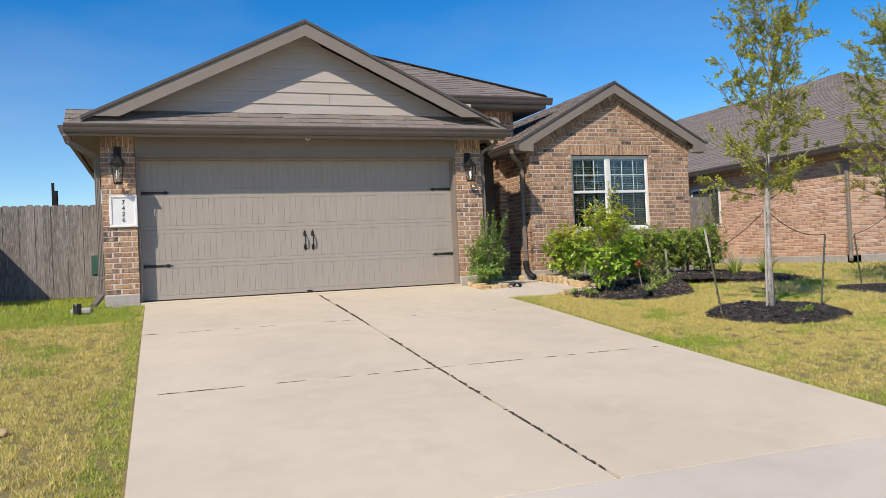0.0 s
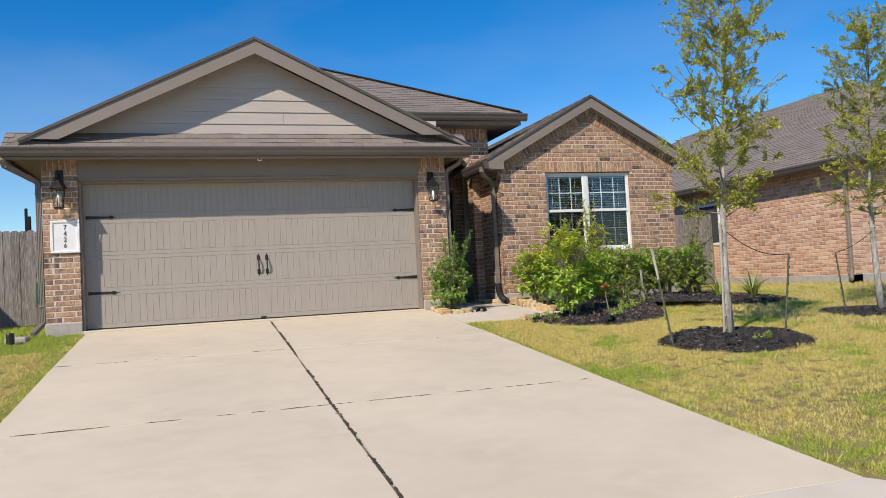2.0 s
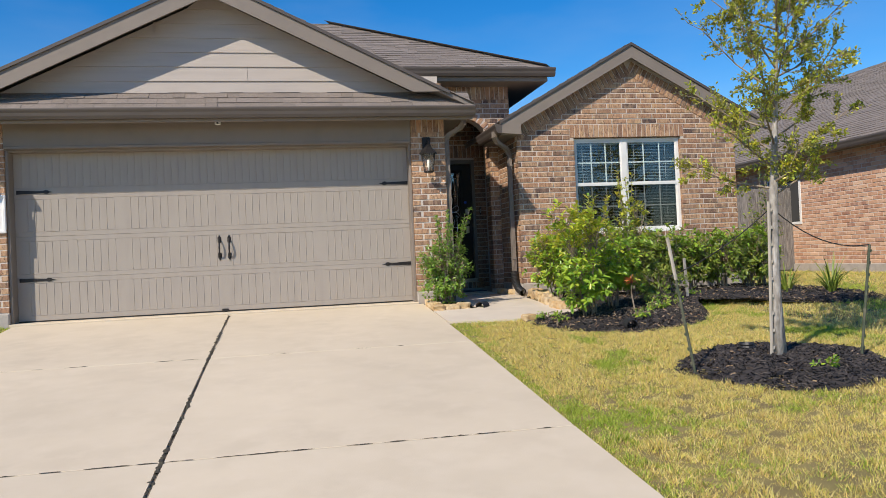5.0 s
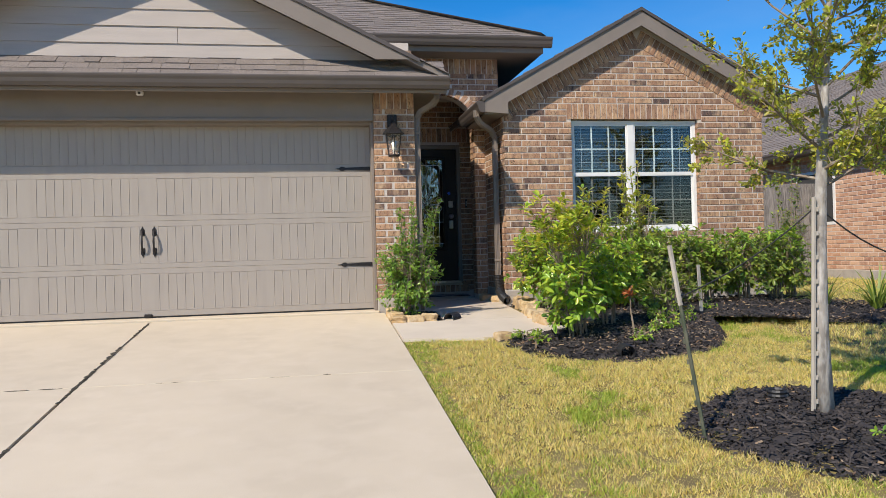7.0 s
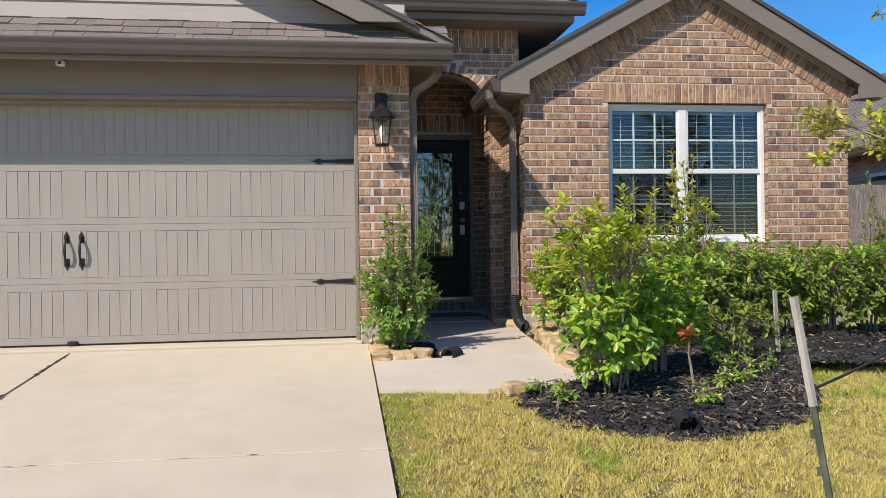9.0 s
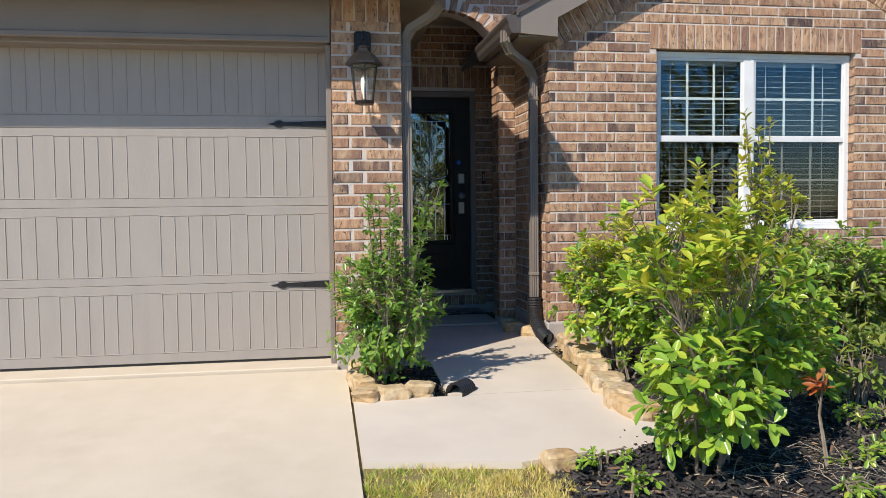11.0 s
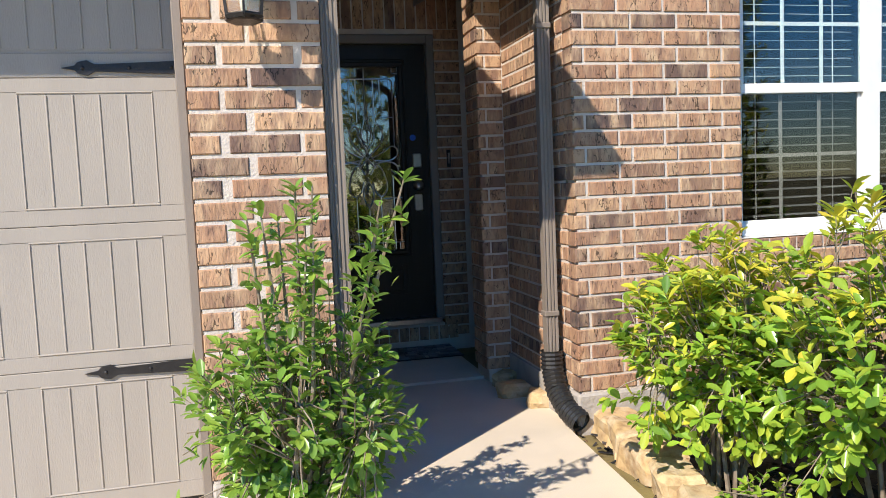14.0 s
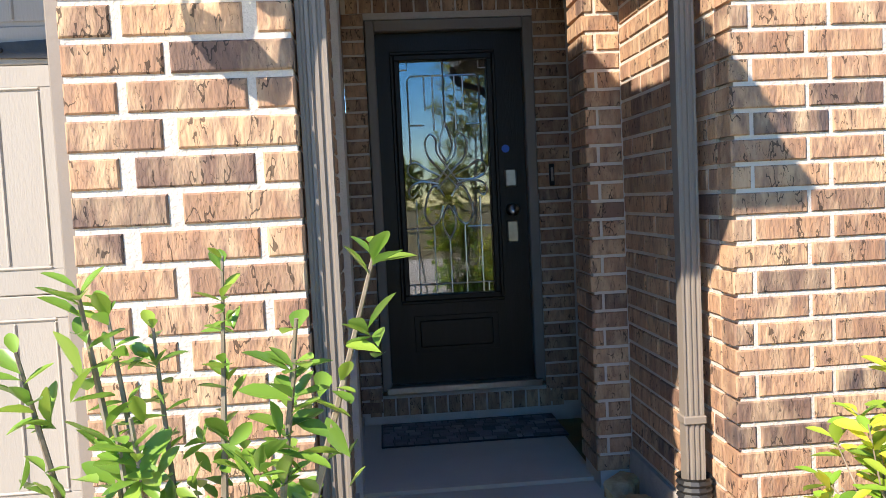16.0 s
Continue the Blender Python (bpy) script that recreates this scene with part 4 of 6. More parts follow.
copy_thing(lamp, pose(-5.085, -0.132, 1.66) @ Matrix.Diagonal((0.97, 1.1, 1.14, 1)))

# ---- house number ----
plate = thing("house_number_plate", "white framed plaque with the black numerals 7426 on brick", "sign", pose(-5.035, 0, 1.29))
part("board", Build().cbox(-0.175, 0.175, -0.016, -0.001, -0.215, 0.215, 0.004), M_SIGN, plate)
fr = Build()
for x0, x1, z0, z1 in ((-0.185, 0.185, 0.19, 0.225), (-0.185, 0.185, -0.225, -0.19), (-0.185, -0.145, -0.19, 0.19), (0.145, 0.185, -0.19, 0.19)):
    fr.cbox(x0, x1, -0.03, -0.002, z0, z1, 0.008)
part("frame", fr, M_SIGN, plate)
for i, d in enumerate("7426"):
    cu = bpy.data.curves.new("numeral", "FONT")
    cu.body, cu.size, cu.extrude, cu.align_x, cu.align_y = d, 0.088, 0.003, "CENTER", "CENTER"
    tmp = bpy.data.objects.new("numeral", cu)
    scene.collection.objects.link(tmp)
    bpy.context.view_layer.update()
    me = bpy.data.meshes.new_from_object(tmp.evaluated_get(bpy.context.evaluated_depsgraph_get()))
    bpy.data.objects.remove(tmp)
    me.materials.clear()
    me.materials.append(M_INK)
    me.transform(pose(0.0, -0.018, 0.125 - i * 0.083, 90))
    part("numeral", me, M_INK, plate)

cam_box = thing("security_camera", "small white camera above the garage door", "camera", pose(DC, -0.012, 2.335))
part("mount", Build().cbox(-0.03, 0.03, -0.02, 0.0, -0.02, 0.02, 0.004), M_IRON, cam_box)
part("body", Build().cbox(-0.035, 0.035, -0.07, -0.02, -0.025, 0.02, 0.008), M_SIGN, cam_box)
part("lens", Build().tube([(0.0, -0.071, -0.004), (0.0, -0.078, -0.005)], 0.013, 10), M_PIPE, cam_box)


# ---- windows ----
window_1 = thing("window_1", "white twin single-hung window with closed blinds", "window", kind="structure")
FY = WY + 0.055
WM = 3.235
fr = Build()
fr.cbox(NX0, NX1, FY, FY + 0.05, NZ1 - 0.045, NZ1, 0.004).cbox(NX0, NX1, FY, FY + 0.05, NZ0, NZ0 + 0.045, 0.004)
fr.cbox(NX0, NX0 + 0.04, FY, FY + 0.05, NZ0 + 0.045, NZ1 - 0.045, 0.004).cbox(NX1 - 0.045, NX1, FY, FY + 0.05, NZ0 + 0.045, NZ1 - 0.045, 0.004)
fr.cbox(WM - 0.045, WM + 0.045, FY - 0.004, FY + 0.05, NZ0 + 0.045, NZ1 - 0.045, 0.004)
part("window_frame", fr, M_WHITE, window_1)
MZ = 1.49
for x0, x1 in ((NX0 + 0.04, WM - 0.045), (WM + 0.045, NX1 - 0.045)):
    for z0, z1, dy, up in ((MZ - 0.005, NZ1 - 0.045, 0.006, True), (NZ0 + 0.045, MZ + 0.03, 0.024, False)):
        sash = Build()
        rail = 0.048 if up else 0.03
        st = 0.018
        sash.cbox(x0, x1, FY + dy, FY + dy + 0.016, z0, z0 + rail, 0.003).cbox(x0, x1, FY + dy, FY + dy + 0.016, z1 - 0.02, z1, 0.003)
        sash.cbox(x0, x0 + st, FY + dy, FY + dy + 0.016, z0 + rail, z1 - 0.02, 0.003).cbox(x1 - st, x1, FY + dy, FY + dy + 0.016, z0 + rail, z1 - 0.02, 0.003)
        sa = part("sash", sash, M_WHITE, window_1)
        gl = part("pane", Build().box(x0 + st, x1 - st, FY + dy + 0.005, FY + dy + 0.009, z0 + rail, z1 - 0.02), M_GLASS if up else M_SCREEN, sa)
        gl.visible_shadow = False
        mu = Build()
        gx0, gx1, gz0, gz1 = x0 + st, x1 - st, z0 + rail, z1 - 0.02
        for i in (1, 2):
            xx = gx0 + (gx1 - gx0) * i / 3
            mu.box(xx - 0.009, xx + 0.009, FY + dy + 0.011, FY + dy + 0.015, gz0, gz1)
        zz = (gz0 + gz1) / 2
        mu.box(gx0, gx1, FY + dy + 0.0155, FY + dy + 0.0185, zz - 0.009, zz + 0.009)
        part("muntin", mu, M_WHITE, sa)
    blind = thing("window_blind", "pale horizontal slat blind behind the glass", "blind", group="window blinds")
    part("head_rail", Build().cbox(x0 + 0.01, x1 - 0.01, FY + 0.075, FY + 0.12, NZ1 - 0.085, NZ1 - 0.045, 0.004), M_BLIND, blind)
    z = NZ1 - 0.115
    sl_b = Build().add([(x0 + 0.012, -0.021, -0.003), (x1 - 0.012, -0.021, -0.003), (x1 - 0.012, 0.0, 0.0), (x0 + 0.012, 0.0, 0.0), (x1 - 0.012, 0.021, 0.003), (x0 + 0.012, 0.021, 0.003),
                        (x0 + 0.012, -0.021, -0.0065), (x1 - 0.012, -0.021, -0.0065)], [(0, 1, 2, 3), (3, 2, 4, 5), (6, 7, 1, 0)]).mesh("slat", M_BLIND)
    while z > NZ0 + 0.06:
        o = part("slat", sl_b, M_BLIND, blind)
        o.location = (0, FY + 0.10, z)
        z -= 0.043
    cords = Build()
    for q in (0.18, 0.82):
        cords.box(x0 + (x1 - x0) * q - 0.002, x0 + (x1 - x0) * q + 0.002, FY + 0.074, FY + 0.078, NZ0 + 0.05, NZ1 - 0.08)
    part("cord", cords, M_WHITE, blind)
part("window_sill", Build().cbox(NX0, NX1, WY + 0.012, FY + 0.06, NZ0 - 0.006, NZ0 - 0.001, 0.002), M_WHITE, window_1)
# unseen shell added behind the blinds, its darkness put into the colour
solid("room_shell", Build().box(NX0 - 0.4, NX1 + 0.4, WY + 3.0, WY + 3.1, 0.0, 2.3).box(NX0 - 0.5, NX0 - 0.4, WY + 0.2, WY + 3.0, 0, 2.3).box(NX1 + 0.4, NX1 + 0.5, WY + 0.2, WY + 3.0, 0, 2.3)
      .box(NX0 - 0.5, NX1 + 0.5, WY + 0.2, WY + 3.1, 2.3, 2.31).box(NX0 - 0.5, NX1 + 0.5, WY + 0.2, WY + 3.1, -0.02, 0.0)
      .box(NX0 - 0.5, NX0 - 0.02, WY + 0.11, WY + 0.2, 0, 2.3).box(NX1 + 0.02, NX1 + 0.5, WY + 0.11, WY + 0.2, 0, 2.3), M_UNLIT_ROOM, "unseen room shell behind the blinds, interior shade painted near-black", "wall", kind="structure")

# ---- front door ----
door_1 = thing("door_1", "glossy black front door with leaded glass, closed", "door", kind="structure")
FX0, FX1, FZ0, FZ1 = 0.58, 1.478, 0.165, 2.155
dfy = DY - 0.012
frm = Build().cbox(FX0, FX0 + 0.05, dfy, dfy + 0.12, FZ0, FZ1, 0.006).cbox(FX1 - 0.055, FX1, dfy, dfy + 0.12, FZ0, FZ1, 0.006).cbox(FX0 + 0.05, FX1 - 0.055, dfy, dfy + 0.12, FZ1 - 0.06, FZ1, 0.006)
part("door_frame", frm, M_TRIM, door_1)
part("threshold", Build().cbox(FX0 + 0.02, FX1 - 0.02, dfy - 0.01, dfy + 0.12, FZ0 - 0.02, FZ0 + 0.018, 0.004), M_CHROME, door_1)
LX0, LX1, LZ0, LZ1 = FX0 + 0.052, FX1 - 0.057, FZ0 + 0.02, FZ1 - 0.062
GXA, GXB, GZA, GZB = 0.755, 1.225, 0.675, 1.945
ly = DY + 0.045
leafb = Build().box(LX0, GXA, ly, ly + 0.045, LZ0, LZ1).box(GXB, LX1, ly, ly + 0.045, LZ0, LZ1).box(GXA, GXB, ly, ly + 0.045, LZ0, GZA).box(GXA, GXB, ly, ly + 0.045, GZB, LZ1)
part("door_leaf", leafb, M_BLACKDOOR, door_1)
mould = Build()
for o, w, dp in ((0.05, 0.02, 0.012), (0.03, 0.03, 0.02)):
    x0, x1, z0, z1 = GXA - o, GXB + o, GZA - o, GZB + o
    mould.cbox(x0, x1, ly - dp, ly, z1 - w, z1, 0.005).cbox(x0, x1, ly - dp, ly, z0, z0 + w, 0.005).cbox(x0, x0 + w, ly - dp, ly, z0 + w, z1 - w, 0.005).cbox(x1 - w, x1, ly - dp, ly, z0 + w, z1 - w, 0.005)
part("glass_moulding", mould, M_BLACKDOOR, door_1)
part("lower_panel", Build().cbox(0.80, 1.205, ly - 0.014, ly, 0.385, 0.535, 0.012).cbox(0.77, 1.235, ly - 0.006, ly, 0.36, 0.56, 0.005), M_BLACKDOOR, door_1)
gl = part("pane", Build().box(GXA, GXB, ly + 0.018, ly + 0.026, GZA, GZB), M_DOORGLASS, door_1)
lead = Build()
cx, cz = (GXA + GXB) / 2, 1.30
gy = ly + 0.013


def came(pts, r=0.0045):
    lead.tube([(cx + x, gy, cz + z) for x, z in pts], r, 5)


def sweep(*pts):
    """A came bent smoothly through a few points."""
    p, out = [Vector(q).to_3d() for q in pts], []
    for a, b, c, d in zip([p[0]] + p, p, p[1:], p[2:] + [p[-1]]):
        for k in range(6):
            t = k / 6
            out.append(0.5 * (2 * b + (c - a) * t + (2 * a - 5 * b + 4 * c - d) * t * t + (3 * b - a - 3 * c + d) * t ** 3))
    came([(q.x, q.y) for q in out + [p[-1]]], 0.0055)


for s in (-1, 1):
    sweep((s * -0.06, -0.01), (s * 0.0, 0.07), (s * 0.05, 0.15), (s * 0.055, 0.22), (s * 0.085, 0.25), (s * 0.115, 0.20), (s * 0.095, 0.12), (s * 0.03, 0.05), (s * -0.06, -0.05))
    sweep((s * 0.0, 0.10), (s * 0.035, 0.17), (s * 0.02, 0.25), (0.0, 0.31))
    sweep((s * 0.03, 0.02), (s * 0.11, 0.06), (s * 0.17, 0.10), (s * 0.21, 0.08), (s * 0.205, 0.03), (s * 0.14, 0.0), (s * 0.05, 0.005))
    sweep((s * 0.05, -0.02), (s * 0.13, -0.005), (s * 0.19, -0.02), (s * 0.215, -0.06), (s * 0.195, -0.09), (s * 0.165, -0.06))
    sweep((s * 0.02, -0.09), (s * 0.06, -0.03), (s * 0.10, -0.06), (s * 0.13, -0.15), (s * 0.125, -0.21), (s * 0.09, -0.245), (s * 0.05, -0.21), (s * 0.03, -0.14))
    sweep((0.0, -0.14), (s * 0.03, -0.19), (s * 0.032, -0.26), (0.0, -0.325))
    came([(s * 0.195, 0.10), (s * 0.195, 0.545), (s * 0.175, 0.565), (0.0, 0.565)])
    came([(s * 0.105, 0.565), (s * 0.105, 0.38)])
    came([(s * 0.06, 0.565), (s * 0.06, 0.27)])
    came([(s * 0.195, 0.30), (s * 0.115, 0.30)])
    came([(s * 0.235, 0.60), (s * 0.195, 0.60), (s * 0.195, 0.64)])
    came([(s * 0.235, -0.26), (s * 0.10, -0.26)])
    came([(s * 0.175, -0.10), (s * 0.175, -0.62)])
    came([(s * 0.085, -0.25), (s * 0.085, -0.62)])
    came([(s * 0.205, -0.57), (s * 0.205, -0.62)])
came([(0, 0.31), (0, 0.64)])
came([(0, -0.325), (0, -0.62)])
came([(-0.235, -0.57), (0.235, -0.57)])
part("leading", lead, M_LEAD, door_1)
kx = 1.335
lock = Build().cbox(kx - 0.033, kx + 0.033, ly - 0.022, ly, 1.245, 1.345, 0.008)
part("deadbolt", lock, M_CHROME, door_1, "brushed nickel keypad deadbolt")
knob = Build().lathe([(0.034, 0.0), (0.034, 0.008), (0.014, 0.016), (0.014, 0.032), (0.03, 0.042), (0.034, 0.056), (0.024, 0.07), (0.0, 0.073)], 16)
knob.v = [(kx + x, ly - z, 1.12 + y) for x, y, z in knob.v]
part("door_knob", knob, M_CHROME, door_1, smooth=True)
part("handle_plate", Build().cbox(kx - 0.03, kx + 0.032, ly - 0.014, ly, 0.94, 1.06, 0.012), M_CHROME, door_1)
part("peephole_sticker", Build().tube([(kx - 0.02, ly - 0.003, 1.455), (kx - 0.02, ly, 1.455)], 0.022, 14), M_BLUE, door_1, "round blue sticker")
bell = thing("doorbell", "slim chrome doorbell on brick beside the door", "doorbell", pose(1.555, DY, 1.30))
part("plate", Build().cbox(-0.014, 0.014, -0.014, -0.001, -0.06, 0.06, 0.004), M_IRON, bell)
part("button", Build().cbox(-0.007, 0.007, -0.02, -0.014, -0.035, 0.04, 0.003), M_CHROME, bell)
# added hall box, never seen itself; near-black colour gives the indoor shade
solid("hall_shell", Build().box(0.5, 1.6, 5.2, 5.25, 0, 2.4).box(0.48, 0.5, 2.83, 5.2, 0, 2.4).box(1.6, 1.62, 2.83, 5.2, 0, 2.4).box(0.48, 1.62, 2.83, 5.25, 2.4, 2.42).box(0.48, 1.62, 2.83, 5.25, 0.0, 0.14), M_UNLIT_ROOM, "unseen hall shell behind the front door, interior shade painted near-black", "wall", kind="structure")
door_mat = thing("door_mat", "dark rubber doormat with a cobble pattern", "doormat", pose(1.03, 2.39, ground_z(0, 2.39) + 0.013))
part("base", Build().cbox(-0.47, 0.47, -0.20, 0.20, 0.0, 0.008, 0.004), M_PIPE, door_mat)
cob = Build()
rr = random.Random(3)
y = -0.19
while y < 0.165:
    hgt = rr.uniform(0.035, 0.055)
    x = -0.46
    while x < 0.42:
        w = rr.uniform(0.03, 0.085)
        cob.cbox(x, min(x + w - 0.007, 0.46), y, min(y + hgt - 0.006, 0.19), 0.008, 0.008 + rr.uniform(0.004, 0.009), 0.003)
        x += w
    y += hgt
tagged(part("cobbles", cob, M_MAT, door_mat), kind="stuff")


# ---- downspouts ----
def downspout(name_label, pts, w=0.060, d=0.046):
    t = thing("downspout", name_label, "downspout")
    for a, c in zip(pts, pts[1:]):
        b = Build()
        a, c = Vector(a), Vector(c)
        v = (c - a)
        m = Matrix.Translation(a) @ v.normalized().to_track_quat("Z", "Y").to_matrix().to_4x4()
        ext, L = 0.012, v.length
        rib = [(-0.5, -0.5), (-0.38, -0.5), (-0.33, -0.38), (-0.24, -0.38), (-0.19, -0.5), (-0.07, -0.5), (-0.03, -0.38), (0.03, -0.38), (0.07, -0.5), (0.19, -0.5), (0.24, -0.38), (0.33, -0.38), (0.38, -0.5), (0.5, -0.5)]
        poly = [(x * w, y * d) for x, y in rib] + [(-x * w, -y * d) for x, y in rib]
        b.prism(poly, -ext, L + ext, "z")
        b.v = [m @ Vector(p) for p in b.v]
        part("pipe" if L > 1 else "elbow", b, M_TRIM, t)
        if L > 1:
            for q in (0.15, L - 0.25):
                part("bracket", Build().cbox(-w / 2 - 0.006, w / 2 + 0.006, -d / 2 - 0.006, d / 2 + 0.006, q, q + 0.025, 0.003, m), M_TRIM, t)
    return t


def elbow_pipe(parent, pts, r=0.05, ribs=True):
    pts = [Vector(p) for p in pts]
    path, rad = [], []
    for i in range(len(pts) - 1):
        n = max(4, int((pts[i + 1] - pts[i]).length / 0.010))
        for k in range(n):
            path.append(pts[i].lerp(pts[i + 1], k / n))
            rad.append(r * (1.0 if (len(path) % 2) else 0.87))
    part("corrugated_pipe", Build().tube(path, rad, 14, False), M_PIPE, parent, "black corrugated drain pipe", smooth=False)
    return path


dsp = downspout("brown downspout on the garage corner by the porch", [(0.70, -0.10, 2.39), (0.70, -0.10, 2.29), (0.66, -0.06, 2.235), (0.53, 0.03, 2.165), (0.495, 0.055, 2.10), (0.495, 0.055, -0.03)])
dsp = downspout("brown downspout on the wing ending in black corrugated pipe", [(1.27, 0.50, 2.26), (1.27, 0.50, 2.20), (1.32, 0.54, 2.13), (1.48, 0.66, 2.06), (1.535, 0.70, 1.98), (1.535, 0.70, 0.25)])
bez = [(1.535, 0.70, 0.31), (1.535, 0.695, 0.22), (1.535, 0.65, 0.13), (1.55, 0.57, 0.06), (1.585, 0.47, 0.01)]
elbow_pipe(dsp, bez, 0.055)
dsp = downspout("brown downspout on the far garage corner", [(-5.70, -0.36, 2.30), (-5.68, -0.30, 2.22), (-5.36, 0.05, 2.05), (-5.36, 0.05, 0.12), (-5.45, -0.12, 0.0)], 0.07, 0.05)
block = solid("splash_block", Build().cbox(-5.72, -5.46, -0.48, -0.22, -0.12, -0.02, 0.02), M_FOUND, "pale concrete splash block in the grass", "splash block")
pop = solid("yard_drain", Build().lathe([(0.05, -0.1), (0.05, 0.03), (0.045, 0.045), (0.0, 0.05)], 12, (-5.62, -0.62)), M_PIPE, "black plastic yard drain in the grass", "drain")
meter = thing("utility_box", "small green utility box on the side wall", "utility box", pose(-5.42, 0.6, 0.55))
part("box", Build().cbox(-0.09, 0.09, -0.07, 0.07, -0.15, 0.15, 0.012), M_GREENBOX, meter)
part("lid", Build().cbox(-0.095, 0.095, -0.08, -0.071, -0.13, 0.14, 0.004), M_GREENBOX, meter)


# ---- planting ----
def leaf_soup(name, base, axis, normal, length, material, width=0.44, droop=0.2):
    """Leaves as two folded halves each: base points, directions, rough normals and lengths in arrays."""
    n = len(base)
    axis = axis / np.linalg.norm(axis, axis=1, keepdims=True)
    side = np.cross(axis, normal)
    side /= np.linalg.norm(side, axis=1, keepdims=True) + 1e-9
    up = np.cross(side, axis)
    L = length[:, None]
    w = L * width / 2
    sag = up * L * droop * (-0.5)
    rows = ((0.28, 0.62, 0.0), (0.55, 1.0, 0.35), (0.78, 0.82, 0.8), (0.93, 0.40, 1.2))
    edge = [[base + axis * L * f + q * side * w * g + up * w * 0.28 * g + sag * d for f, g, d in rows] for q in (1, -1)]
    pts = np.stack([base, *edge[0], base + axis * L + sag * 1.4, *edge[1][::-1]], axis=1).reshape(-1, 3)
    k = np.arange(n)[:, None] * 10
    faces = np.concatenate([k + np.array([[0, 1, 2, 3, 4, 5]]), k + np.array([[0, 5, 6, 7, 8, 9]])])
    return soup(name, pts, faces, material)


def shrub(m, label, rx, ry, height, tips, leaf, material, seed, stems=9, upright=0, accent=None, low=0.12, lean=0.0, sway=(0.0, 0.0), reach=(1.1, 1.35)):
    """Evergreen shrub: stems fan out from the base, and every twig ends in a whorl of leaves."""
    r = np.random.default_rng(seed)
    t = thing("shrub", label, "shrub", m)
    woods = []
    ends = []
    main = []
    for i in range(stems):
        a = 2 * math.pi * (i + r.uniform(-0.3, 0.3)) / stems
        q = r.uniform(0.25, 0.8)
        top = np.array([rx * q * math.cos(a), ry * q * math.sin(a), height * r.uniform(0.55, 0.85)])
        mid = top * np.array([0.45, 0.45, 0.5]) + r.normal(0, 0.02, 3)
        b0 = np.array([0.05 * math.cos(a), 0.05 * math.sin(a), -0.05])
        woods.append(Build().tube([b0, mid, top], [0.010, 0.007, 0.003], 5))
        main.append((b0, mid, top))
    for i in range(upright):
        a = r.uniform(0, 2 * math.pi)
        top = np.array([lean + rx * 0.6 * math.cos(a), ry * 0.6 * math.sin(a), height * r.uniform(*reach)])
        mid = top * np.array([0.6, 0.6, 0.6]) + r.normal(0, 0.015, 3)
        woods.append(Build().tube([np.array([0, 0, 0.0]), mid, top], [0.010, 0.007, 0.0025], 5))
        for f in np.linspace(0.3, 1.0, 5):
            p = mid + (top - mid) * f
            ends.append((p, (top - mid) / np.linalg.norm(top - mid) + r.normal(0, 0.7, 3) * (f < 0.98)))
    while len(ends) < tips:
        u = r.normal(0, 1, 3)
        u /= np.linalg.norm(u)
        rad = r.uniform(0.15, 1.0) ** 0.55
        lump = 1 + 0.42 * noise.noise(Vector((u * 2.3 + seed * 3.1).tolist()))
        p = np.array([rx * u[0], ry * u[1], height * 0.5 * u[2]]) * rad * lump + np.array([0, 0, height * 0.52])
        if p[2] < low * height:
            continue
        near = int(np.argmin([np.linalg.norm(q[2] - p) for q in main]))
        b0, mid, top = main[near]
        st = mid + (top - mid) * r.uniform(0.1, 0.9)
        d = p - st
        woods[near].tube([st, st + d * 0.6 + r.normal(0, 0.01, 3), p], [0.003, 0.0022, 0.0015], 4, False)
        ends.append((p, d / (np.linalg.norm(d) + 1e-6) + np.array([0, 0, 0.5])))
    bow = np.array([sway[0], sway[1], 0.0]) / height
    for w in woods:
        w.v = [tuple(np.array(p) + bow * max(p[2], 0.0)) for p in w.v]
        part("stem", w, M_TWIG, t)
    ends = [(p + bow * max(p[2], 0.0), d) for p, d in ends]
    base, axis, normal, length = [], [], [], []
    for p, d in ends:
        d = d / np.linalg.norm(d)
        a = np.cross(d, [0.3, 0.5, 0.8])
        a /= np.linalg.norm(a)
        b = np.cross(d, a)
        n = r.integers(6, 10)
        for k in range(n):
            w = 2 * math.pi * k / n * 1.6 + r.uniform(-0.3, 0.3)
            tilt = r.uniform(0.6, 1.3)
            ax = d * math.cos(tilt) + (a * math.cos(w) + b * math.sin(w)) * math.sin(tilt)
            base.append(p - d * r.uniform(0, 0.07))
            axis.append(ax)
            normal.append(d * 0.6 + r.normal(0, 0.2, 3) + np.array([-0.15, -0.15, 0.9]))
            length.append(leaf * r.uniform(0.6, 1.15))
    base, axis, normal, length = map(np.array, (base, axis, normal, length))
    hi = (r.random(len(base)) < np.clip((base[:, 2] / height - 0.45) * 1.9, 0.06, 0.8)) if accent is not None else np.zeros(len(base), bool)
    fo = part("foliage", leaf_soup("foliage", base[~hi], axis[~hi], normal[~hi], length[~hi], material), material, t)
    tagged(fo, kind="stuff")
    if hi.any():
        fo = part("young_foliage", leaf_soup("young_foliage", base[hi], axis[hi], normal[hi], length[hi], accent), accent, t, "yellow-green young leaves")
        tagged(fo, kind="stuff")
    return t


def gp(x, y, z=0.0, turn=0):
    return pose(x, y, ground_z(x, y) + z, 0, 0, turn)


